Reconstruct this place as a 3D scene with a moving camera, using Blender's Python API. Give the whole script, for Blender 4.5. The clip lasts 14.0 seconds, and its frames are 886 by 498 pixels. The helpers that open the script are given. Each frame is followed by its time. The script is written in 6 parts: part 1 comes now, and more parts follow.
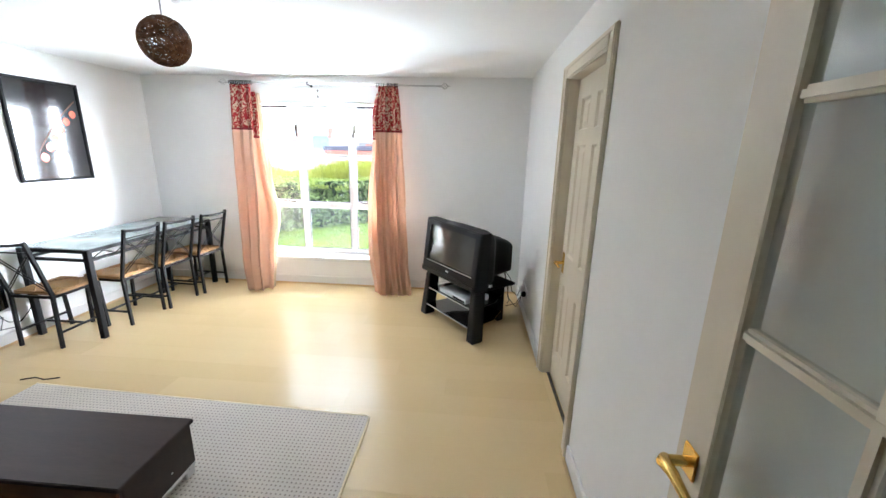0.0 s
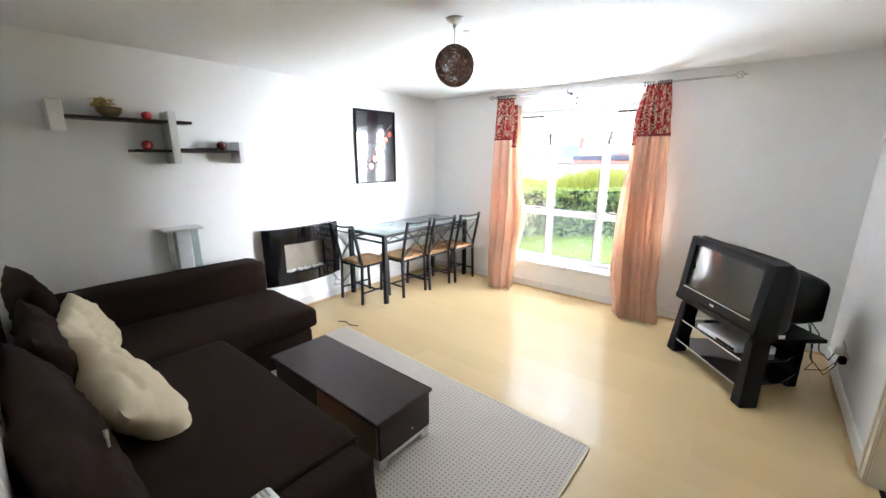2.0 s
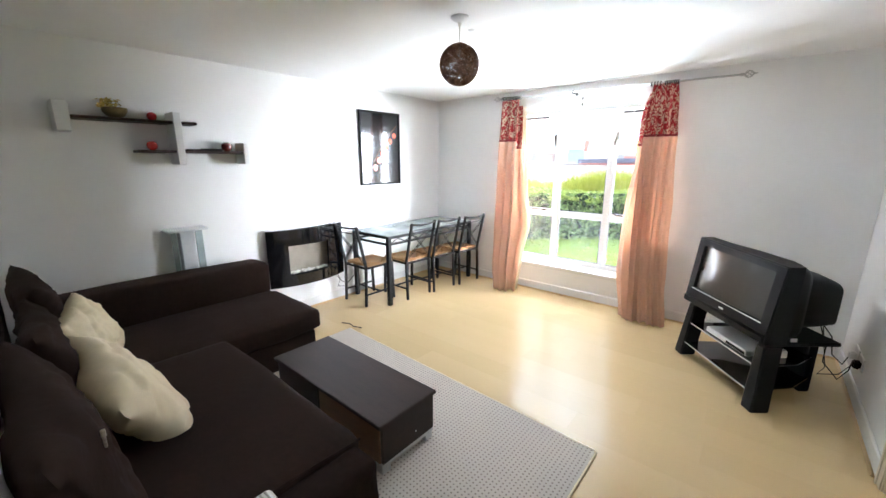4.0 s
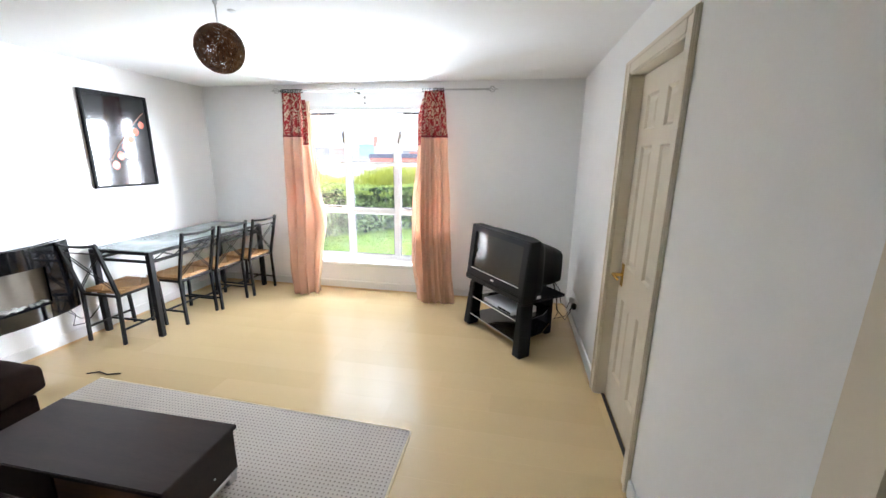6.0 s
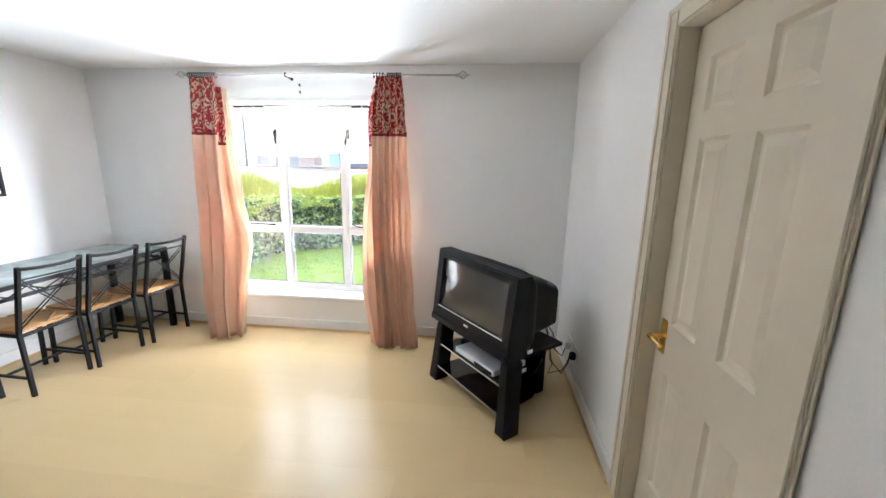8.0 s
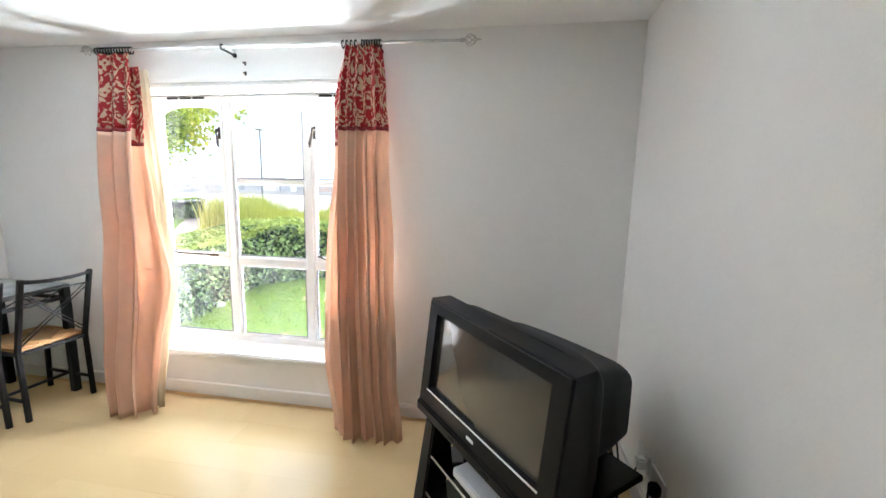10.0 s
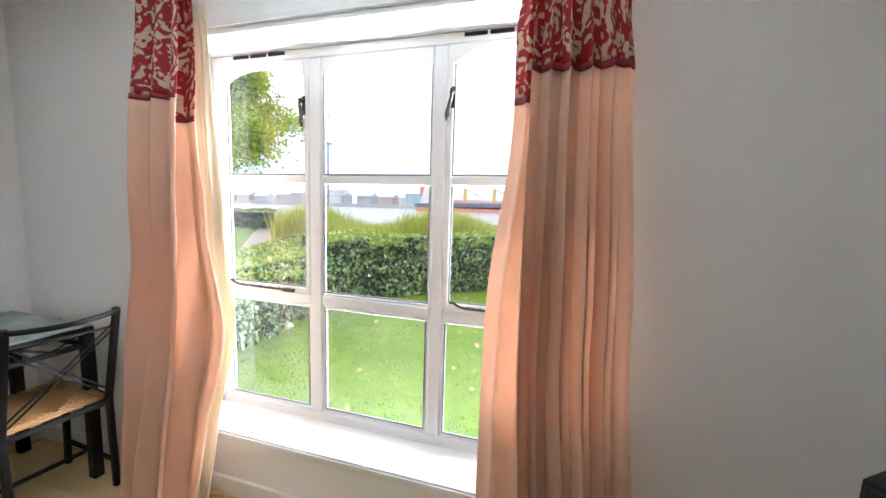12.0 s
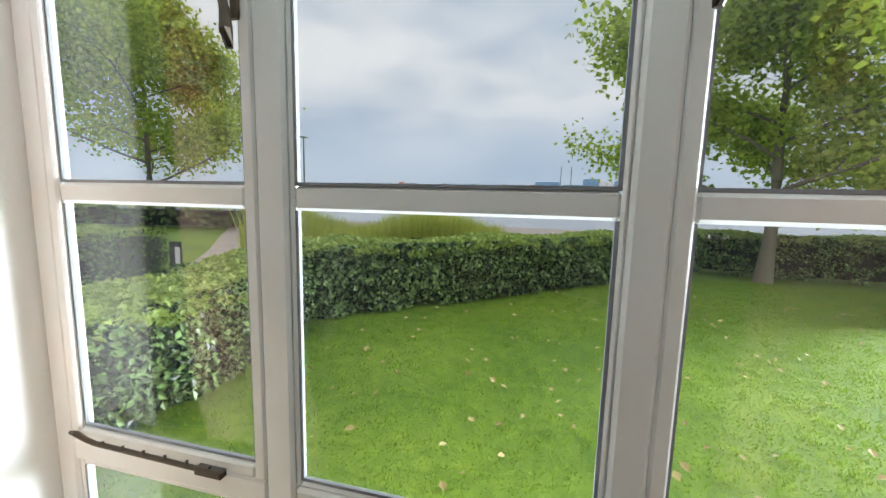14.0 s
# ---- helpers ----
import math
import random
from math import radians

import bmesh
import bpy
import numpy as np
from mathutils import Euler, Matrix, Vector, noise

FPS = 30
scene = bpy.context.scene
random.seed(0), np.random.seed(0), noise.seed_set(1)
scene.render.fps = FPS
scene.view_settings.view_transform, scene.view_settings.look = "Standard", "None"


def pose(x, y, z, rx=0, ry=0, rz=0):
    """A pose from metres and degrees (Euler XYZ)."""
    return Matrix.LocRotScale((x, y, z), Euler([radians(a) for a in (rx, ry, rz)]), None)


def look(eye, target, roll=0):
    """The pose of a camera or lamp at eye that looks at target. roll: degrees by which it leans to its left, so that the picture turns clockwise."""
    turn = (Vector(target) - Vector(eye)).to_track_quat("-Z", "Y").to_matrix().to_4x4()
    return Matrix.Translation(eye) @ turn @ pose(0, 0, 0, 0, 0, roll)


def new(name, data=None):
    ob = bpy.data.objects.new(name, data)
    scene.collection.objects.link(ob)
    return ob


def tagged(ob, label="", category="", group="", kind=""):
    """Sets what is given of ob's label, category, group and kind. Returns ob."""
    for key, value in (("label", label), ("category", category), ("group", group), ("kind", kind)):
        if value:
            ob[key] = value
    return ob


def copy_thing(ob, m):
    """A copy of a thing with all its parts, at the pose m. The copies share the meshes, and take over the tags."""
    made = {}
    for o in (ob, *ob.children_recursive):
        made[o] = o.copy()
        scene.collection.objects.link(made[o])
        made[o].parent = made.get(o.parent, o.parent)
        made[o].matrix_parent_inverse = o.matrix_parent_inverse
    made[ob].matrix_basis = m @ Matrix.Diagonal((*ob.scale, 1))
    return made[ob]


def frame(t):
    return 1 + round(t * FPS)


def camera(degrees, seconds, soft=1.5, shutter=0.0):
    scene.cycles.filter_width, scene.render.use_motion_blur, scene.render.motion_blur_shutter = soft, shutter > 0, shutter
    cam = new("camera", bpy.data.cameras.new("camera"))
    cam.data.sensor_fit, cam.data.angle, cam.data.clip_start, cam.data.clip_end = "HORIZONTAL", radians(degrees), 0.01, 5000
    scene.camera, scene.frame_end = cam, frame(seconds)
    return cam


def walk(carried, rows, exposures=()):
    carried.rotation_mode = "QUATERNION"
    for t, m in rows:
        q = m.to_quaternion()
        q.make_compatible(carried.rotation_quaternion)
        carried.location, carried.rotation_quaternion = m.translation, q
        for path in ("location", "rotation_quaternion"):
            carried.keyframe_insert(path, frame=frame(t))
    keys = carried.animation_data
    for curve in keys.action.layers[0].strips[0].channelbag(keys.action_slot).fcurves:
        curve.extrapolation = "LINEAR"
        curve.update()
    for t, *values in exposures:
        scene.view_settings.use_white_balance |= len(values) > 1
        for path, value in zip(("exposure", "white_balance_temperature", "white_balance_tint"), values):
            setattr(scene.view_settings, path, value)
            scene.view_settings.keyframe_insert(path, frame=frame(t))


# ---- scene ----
cam = camera(98.4, 14.0)
PATH = [
    (0, (1.043, 0.909, 1.559), (0.904, 2.84, 1.058), 1.3),
    (0.5, (1.002, 0.993, 1.528), (0.451, 2.853, 1.041), 1.0),
    (1, (0.983, 0.986, 1.515), (0.061, 2.698, 1.047), 0.6),
    (1.5, (0.993, 0.978, 1.516), (-0.15, 2.554, 1.057), 0.3),
    (2, (0.996, 0.969, 1.532), (-0.241, 2.469, 1.064), 0.2),
    (2.5, (0.969, 0.971, 1.494), (-0.336, 2.418, 1.043), 0.1),
    (5, (1.001, 0.994, 1.53), (-0.072, 2.619, 1.073), 0.3),
    (5.5, (1.007, 0.997, 1.537), (0.362, 2.832, 1.072), 0.6),
    (6, (0.996, 1.017, 1.539), (0.644, 2.929, 1.067), 0.7),
    (6.5, (0.957, 1.137, 1.526), (0.719, 3.065, 1.052), 0.9),
    (7, (0.93, 1.378, 1.516), (0.712, 3.316, 1.071), 0.9),
    (7.5, (0.929, 1.625, 1.488), (0.71, 3.566, 1.059), 0.9),
    (8, (0.944, 1.891, 1.495), (0.73, 3.834, 1.075), 1.0),
    (10.5, (0.918, 3.097, 1.373), (0.536, 5.042, 1.11), 1.3),
    (11, (0.658, 3.283, 1.367), (0.131, 5.196, 1.115), 1.5),
    (11.5, (0.38, 3.5, 1.367), (-0.182, 5.406, 1.135), 1.6),
    (12, (0.144, 3.789, 1.349), (-0.434, 5.691, 1.123), 1.7),
    (12.5, (-0.081, 4.027, 1.331), (-0.662, 5.927, 1.103), 1.8),
    (13, (-0.266, 4.247, 1.304), (-0.833, 6.151, 1.076), 1.8),
    (13.5, (-0.381, 4.474, 1.329), (-0.89, 6.395, 1.104), 1.6),
    (14, (-0.468, 4.702, 1.446), (-0.941, 6.629, 1.198), 1.4),
]
# exposures
EXPOSURES = [(0, 0.44, 6250, 14), (1.5, 0.46, 6350, 16), (5, 0.36, 6350, 16), (8, 0.14, 6350, 16), (10.5, 0.0, 6500, 14), (11.5, -0.2, 6500, 14), (12.5, -0.92, 6600, 18), (13.2, -1.33, 6750, 14), (14, -1.7, 6700, 7)]
SKY, LAMP, SIDELAMP, LOWLAMP = 1.55, 110.0, 2700.0, 430.0
# end exposures
walk(cam, [(t, look(eye, target, roll)) for t, eye, target, roll in PATH], EXPOSURES)

# ---- world and light ----
world = bpy.data.worlds.new("overcast_sky")
scene.world = world
world.use_nodes = True
wn, wl = world.node_tree.nodes, world.node_tree.links
sky = wn.new("ShaderNodeTexSky")
sky.sky_type, sky.sun_disc = "NISHITA", False
sky.sun_elevation, sky.sun_rotation = radians(66), radians(214)
sky_dim = wn.new("ShaderNodeMix")
sky_dim.data_type, sky_dim.blend_type = "RGBA", "MULTIPLY"
sky_dim.inputs[0].default_value = 1.0
sky_dim.inputs[7].default_value = (0.12, 0.12, 0.12, 1)
wl.new(sky.outputs[0], sky_dim.inputs[6])
w_co = wn.new("ShaderNodeTexCoord")
w_map = wn.new("ShaderNodeMapping")
w_map.inputs["Scale"].default_value = (1.0, 1.0, 2.8)
wl.new(w_co.outputs["Generated"], w_map.inputs[0])
clouds = wn.new("ShaderNodeTexNoise")
clouds.inputs["Scale"].default_value, clouds.inputs["Detail"].default_value, clouds.inputs["Roughness"].default_value = 2.6, 7, 0.5
wl.new(w_map.outputs[0], clouds.inputs["Vector"])
c_ramp = wn.new("ShaderNodeValToRGB")
c_ramp.color_ramp.elements[0].position, c_ramp.color_ramp.elements[0].color = 0.36, (1.15, 1.32, 1.62, 1)
c_ramp.color_ramp.elements[1].position, c_ramp.color_ramp.elements[1].color = 0.60, (1.90, 1.93, 2.05, 1)
wl.new(clouds.outputs[0], c_ramp.inputs[0])
w_mix = wn.new("ShaderNodeMix")
w_mix.data_type = "RGBA"
w_mix.inputs[0].default_value = 0.9
wl.new(sky_dim.outputs[2], w_mix.inputs[6])
w_sep, w_low, w_hor = wn.new("ShaderNodeSeparateXYZ"), wn.new("ShaderNodeMapRange"), wn.new("ShaderNodeMix")
w_hor.data_type = "RGBA"
wl.new(w_co.outputs["Generated"], w_sep.inputs[0]), wl.new(w_sep.outputs["Z"], w_low.inputs[0])
w_low.interpolation_type = "SMOOTHSTEP"
w_low.inputs[1].default_value, w_low.inputs[2].default_value = 0.02, 0.32
w_low.inputs[3].default_value, w_low.inputs[4].default_value = 0.75, 0.0
w_hor.inputs[7].default_value = (0.95, 1.22, 1.68, 1)
wl.new(w_low.outputs[0], w_hor.inputs[0]), wl.new(c_ramp.outputs[0], w_hor.inputs[6])
wl.new(w_hor.outputs[2], w_mix.inputs[7])
bg = wn["Background"]
bg.inputs["Strength"].default_value = SKY
wl.new(w_mix.outputs[2], bg.inputs["Color"])

sun = new("sun", bpy.data.lights.new("sun", "SUN"))
sun.data.energy, sun.data.angle, sun.data.color = 2.6, radians(20), (1.0, 0.95, 0.87)
sun.matrix_basis = look((-15, -22, 60), (0, 0, 0))

# added lamp above the view, topping up the sky's light through the window
sky_lamp = new("added_sky_lamp", bpy.data.lights.new("added_sky_lamp", "AREA"))
sky_lamp.data.shape, sky_lamp.data.size, sky_lamp.data.size_y = "RECTANGLE", 7.0, 1.1
sky_lamp.data.energy, sky_lamp.data.color, sky_lamp.data.spread = LAMP, (0.72, 0.87, 1.0), radians(100)
sky_lamp.matrix_basis = look((-0.61, 8.0, 3.65), (-0.61, 5.2, 1.35))
# added lamp out of view to the north-east, brightening the west wall slantwise
side_lamp = new("added_side_lamp", bpy.data.lights.new("added_side_lamp", "AREA"))
side_lamp.data.shape, side_lamp.data.size, side_lamp.data.size_y = "RECTANGLE", 4.6, 6.4
side_lamp.data.energy, side_lamp.data.color, side_lamp.data.spread = SIDELAMP, (0.84, 0.92, 1.0), radians(80)
side_lamp.matrix_basis = look((7.1, 11.2, 2.7), (-0.8, 4.8, 1.4))
# added lamp hidden below the sill, brightening the ceiling like bounce off the ground
low_lamp = new("added_low_lamp", bpy.data.lights.new("added_low_lamp", "AREA"))
low_lamp.data.shape, low_lamp.data.size, low_lamp.data.size_y = "RECTANGLE", 3.4, 0.5
low_lamp.data.energy, low_lamp.data.color, low_lamp.data.spread = LOWLAMP, (0.80, 0.91, 1.0), radians(110)
low_lamp.matrix_basis = look((-0.63, 6.25, -0.5), (-0.63, 4.2, 1.6))

# ---- materials ----
MATS = {}


def material(name, colour, rough=0.5, metal=0.0, spread=0.1, scale=8.0, bump=0.0, bump_scale=60.0, per="none", coat=0.0, stretch=(1, 1, 1), second=None, trans=0.0):
    """A principled material with colour varied at two scales, from object coordinates, and a fine relief."""
    m = bpy.data.materials.new(name)
    m.use_nodes = True
    n, l = m.node_tree.nodes, m.node_tree.links
    b = n["Principled BSDF"]
    b.inputs["Roughness"].default_value, b.inputs["Metallic"].default_value = rough, metal
    b.inputs["Coat Weight"].default_value, b.inputs["Coat Roughness"].default_value = coat, 0.12
    co = n.new("ShaderNodeTexCoord")
    mp = n.new("ShaderNodeMapping")
    mp.inputs["Scale"].default_value = stretch
    l.new(co.outputs["Object"], mp.inputs[0])
    big, fine = n.new("ShaderNodeTexNoise"), n.new("ShaderNodeTexNoise")
    big.inputs["Scale"].default_value, big.inputs["Detail"].default_value = scale * 0.25, 4
    fine.inputs["Scale"].default_value, fine.inputs["Detail"].default_value = scale * 3, 6
    l.new(mp.outputs[0], big.inputs["Vector"]), l.new(mp.outputs[0], fine.inputs["Vector"])
    both = n.new("ShaderNodeMath")
    both.operation = "ADD"
    l.new(big.outputs[0], both.inputs[0]), l.new(fine.outputs[0], both.inputs[1])
    half = n.new("ShaderNodeMath")
    half.operation = "MULTIPLY"
    half.inputs[1].default_value = 0.5
    l.new(both.outputs[0], half.inputs[0])
    value = half.outputs[0]
    if per != "none":
        src = n.new("ShaderNodeObjectInfo") if per == "object" else n.new("ShaderNodeNewGeometry")
        rnd = src.outputs["Random"] if per == "object" else src.outputs["Random Per Island"]
        mixr = n.new("ShaderNodeMix")
        mixr.inputs[0].default_value = 0.55
        l.new(value, mixr.inputs[2]), l.new(rnd, mixr.inputs[3])
        value = mixr.outputs[0]
    ramp = n.new("ShaderNodeValToRGB")
    lo = [c * (1 - spread) for c in colour]
    hi = [min(1, c * (1 + spread)) for c in (second or colour)]
    ramp.color_ramp.elements[0].position, ramp.color_ramp.elements[0].color = (0.3 if per == "none" else 0.1), (*lo, 1)
    ramp.color_ramp.elements[1].position, ramp.color_ramp.elements[1].color = (0.7 if per == "none" else 0.9), (*hi, 1)
    l.new(value, ramp.inputs[0])
    l.new(ramp.outputs[0], b.inputs["Base Color"])
    if bump:
        tex = n.new("ShaderNodeTexNoise")
        tex.inputs["Scale"].default_value, tex.inputs["Detail"].default_value = bump_scale, 5
        l.new(mp.outputs[0], tex.inputs["Vector"])
        bm_node = n.new("ShaderNodeBump")
        bm_node.inputs["Strength"].default_value, bm_node.inputs["Distance"].default_value = bump, 0.01
        l.new(tex.outputs[0], bm_node.inputs["Height"]), l.new(bm_node.outputs[0], b.inputs["Normal"])
    if trans:
        tr = n.new("ShaderNodeBsdfTranslucent")
        l.new(ramp.outputs[0], tr.inputs["Color"])
        ms = n.new("ShaderNodeMixShader")
        ms.inputs[0].default_value = trans
        l.new(b.outputs[0], ms.inputs[1]), l.new(tr.outputs[0], ms.inputs[2])
        l.new(ms.outputs[0], n["Material Output"].inputs["Surface"])
    MATS[name] = m
    return m


M_WALL = material("wall_paint", (0.90, 0.90, 0.892), 0.75, spread=0.015, scale=3, bump=0.08, bump_scale=90)
M_CEIL = material("ceiling_paint", (0.92, 0.92, 0.915), 0.85, spread=0.015, scale=3, bump=0.06, bump_scale=120)
M_GLOSSWHITE = material("white_gloss_paint", (0.82, 0.82, 0.81), 0.3, spread=0.02, scale=6, bump=0.04, bump_scale=30)
M_CREAM = material("cream_gloss_paint", (0.74, 0.66, 0.53), 0.35, spread=0.03, scale=5, bump=0.05, bump_scale=40)
M_FLOOR = material("pale_birch_laminate", (0.68, 0.50, 0.265), 0.22, spread=0.03, scale=4, bump=0.03, bump_scale=20, per="object", stretch=(1, 7, 1), second=(0.71, 0.535, 0.295))
M_FLOOR.node_tree.nodes["Principled BSDF"].inputs["Specular IOR Level"].default_value = 0.36
M_BEAD = material("pale_wood_beading", (0.62, 0.42, 0.20), 0.4, spread=0.1, scale=10)
M_BLACKMETAL = material("black_powder_coated_metal", (0.010, 0.0095, 0.0095), 0.42, spread=0.25, scale=20, bump=0.05, bump_scale=300)
M_CHROME = material("brushed_steel", (0.55, 0.55, 0.54), 0.28, 1.0, spread=0.08, scale=20)
M_BRASS = material("polished_brass", (0.78, 0.52, 0.16), 0.2, 1.0, spread=0.08, scale=25)
M_OLDBRASS = material("tarnished_brass", (0.055, 0.042, 0.028), 0.45, 0.6, spread=0.3, scale=40)
M_DARKWOOD = material("dark_stained_wood", (0.032, 0.017, 0.013), 0.40, spread=0.35, scale=6, bump=0.05, bump_scale=25, stretch=(1, 9, 9))
M_BROWNWOOD = material("brown_wood_drawer", (0.15, 0.062, 0.022), 0.35, spread=0.3, scale=6, stretch=(1, 9, 9))
M_SOFA = material("dark_brown_felt", (0.030, 0.016, 0.012), 0.9, spread=0.22, scale=14, bump=0.35, bump_scale=350)
M_SOFA.node_tree.nodes["Principled BSDF"].inputs["Sheen Weight"].default_value = 0.0
M_SOFA.node_tree.nodes["Principled BSDF"].inputs["Specular IOR Level"].default_value = 0.15
M_DARKWOOD.node_tree.nodes["Principled BSDF"].inputs["Specular IOR Level"].default_value = 0.25
M_CREAMCLOTH = material("cream_cotton", (0.87, 0.75, 0.53), 0.85, spread=0.07, scale=8, bump=0.3, bump_scale=250)
M_PLASTIC = material("dark_grey_tv_plastic", (0.010, 0.010, 0.012), 0.42, spread=0.12, scale=10, bump=0.05, bump_scale=500)
M_BLACKPLASTIC = material("black_plastic", (0.005, 0.005, 0.0055), 0.5, spread=0.2, scale=10, bump=0.06, bump_scale=400)
for m_ in (M_PLASTIC, M_BLACKPLASTIC, M_BLACKMETAL):
    m_.node_tree.nodes["Principled BSDF"].inputs["Specular IOR Level"].default_value = 0.16
M_SCREEN = material("crt_glass", (0.055, 0.053, 0.048), 0.09, spread=0.05, coat=0.6)
M_BLACKGLASS = material("black_glass", (0.008, 0.008, 0.009), 0.06, spread=0.1, coat=0.5)
M_SILVER = material("silver_plastic", (0.72, 0.74, 0.76), 0.35, 0.0, spread=0.06, scale=10)
M_WHITEPLASTIC = material("white_plastic", (0.78, 0.78, 0.77), 0.35, spread=0.02)
M_CANE = material("woven_cane", (0.36, 0.19, 0.07), 0.6, spread=0.3, scale=30, bump=0.5, bump_scale=160)
M_WICKER = material("brown_wicker", (0.12, 0.045, 0.018), 0.55, spread=0.5, scale=40, per="island", second=(0.20, 0.085, 0.035))
M_RED = material("red_ceramic", (0.55, 0.03, 0.025), 0.25, spread=0.15, scale=20, coat=0.4)
M_DARKRED = material("dark_red_ceramic", (0.13, 0.015, 0.015), 0.2, spread=0.2, scale=20, coat=0.4)
M_BOWL = material("bronze_glazed_bowl", (0.20, 0.15, 0.07), 0.3, 0.5, spread=0.4, scale=20)
M_DRIED = material("dried_petals", (0.42, 0.28, 0.06), 0.8, spread=0.3, scale=30, per="island", second=(0.55, 0.42, 0.12))
M_PEBBLE = material("white_pebbles", (0.68, 0.66, 0.62), 0.6, spread=0.12, scale=30, per="island")
M_CORD = material("white_flex", (0.7, 0.7, 0.68), 0.5, spread=0.05)
M_ORANGE = material("orange_lantern_print", (0.62, 0.08, 0.025), 0.35, spread=0.15, scale=60)
M_TWIG = material("twig_print", (0.25, 0.12, 0.08), 0.4, spread=0.2, scale=60)
M_PAPER = material("white_paper", (0.8, 0.8, 0.8), 0.7, spread=0.03)
M_FLAME = material("beige_flame_screen", (0.27, 0.235, 0.19), 0.5, spread=0.12, scale=6)
M_GREY = material("grey_mount_board", (0.42, 0.42, 0.40), 0.5, spread=0.05)
M_RUBBER = material("dark_rubber_threshold", (0.03, 0.022, 0.018), 0.6, spread=0.2)
M_SEAL = material("grey_window_seal", (0.22, 0.23, 0.25), 0.6, spread=0.15, scale=30)
M_FARPANE = material("far_window_glass", (0.36, 0.40, 0.45), 0.3, spread=0.15, scale=0.5)
# outdoors
M_LAWN = material("lawn_soil_and_grass", (0.07, 0.185, 0.010), 0.9, spread=0.2, scale=2.2, bump=0.3, bump_scale=40, second=(0.20, 0.30, 0.022))
M_BLADE = material("grass_blades", (0.10, 0.26, 0.010), 0.6, spread=0.3, scale=1.5, per="island", second=(0.30, 0.44, 0.03), trans=0.45)
# the pale end of this leaf colour stands for highlights on dark leaves
M_HEDGE = material("highlighted_laurel_leaves", (0.014, 0.050, 0.014), 0.26, spread=0.4, scale=3, per="island", second=(0.36, 0.55, 0.20), trans=0.15)
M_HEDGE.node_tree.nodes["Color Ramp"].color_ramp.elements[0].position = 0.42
# hedge tops get a paler green, the light from above put into it
M_HEDGELIT = material("lit_hedge_leaves", (0.20, 0.34, 0.05), 0.4, spread=0.3, scale=3, per="island", second=(0.50, 0.62, 0.17), trans=0.3)
# near-black colour that paints the shade inside the hedges
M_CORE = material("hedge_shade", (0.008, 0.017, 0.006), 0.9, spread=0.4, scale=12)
M_TREELEAF = material("tree_leaves", (0.20, 0.37, 0.035), 0.45, spread=0.35, scale=2, per="island", second=(0.64, 0.72, 0.13), trans=0.68)
M_BARK = material("grey_brown_bark", (0.24, 0.205, 0.165), 0.9, spread=0.3, scale=10, bump=0.8, bump_scale=30, stretch=(1, 1, 0.3))
M_REED = material("tall_ornamental_grass", (0.38, 0.48, 0.07), 0.7, spread=0.2, scale=2, per="island", second=(0.68, 0.70, 0.17), trans=0.55)
M_FALLEN = material("fallen_leaves", (0.40, 0.26, 0.06), 0.7, spread=0.4, scale=20, per="island", second=(0.5, 0.42, 0.2))
M_PATH = material("pinkish_paving", (0.42, 0.36, 0.32), 0.85, spread=0.12, scale=5, bump=0.3, bump_scale=40)
M_WATER = material("river_water", (0.45, 0.46, 0.47), 0.22, spread=0.1, scale=0.3, bump=0.5, bump_scale=1.2)
# grey lightened so that it carries the haze of the distance
M_BANK = material("hazy_far_bank", (0.42, 0.43, 0.42), 0.9, spread=0.25, scale=0.2)
M_HULLBLACK = material("ship_hull_black", (0.14, 0.15, 0.20), 0.6, spread=0.2, scale=0.5)
M_HULLRED = material("ship_hull_red", (0.66, 0.26, 0.20), 0.6, spread=0.2, scale=0.5)
M_SHIPWHITE = material("ship_white", (0.72, 0.72, 0.72), 0.6, spread=0.08, scale=0.5)
M_SHIPYELLOW = material("ship_crane_yellow", (0.62, 0.48, 0.15), 0.6, spread=0.1, scale=0.5)
# blue paled likewise, with distance haze mixed into the colour
M_BLUE = material("hazy_blue_cladding", (0.24, 0.40, 0.58), 0.7, spread=0.15, scale=0.3)
M_TEAL = material("teal_cladding", (0.34, 0.50, 0.54), 0.7, spread=0.15, scale=0.3)
M_CONCRETE = material("pale_concrete", (0.60, 0.60, 0.59), 0.85, spread=0.15, scale=0.4)
M_BRICKFAR = material("distant_brick", (0.52, 0.42, 0.36), 0.85, spread=0.2, scale=0.3)
M_POST = material("dark_green_post", (0.02, 0.03, 0.025), 0.5, spread=0.2)
M_BRICK = material("outer_brick", (0.34, 0.20, 0.13), 0.85, spread=0.25, scale=9, bump=0.4, bump_scale=40)


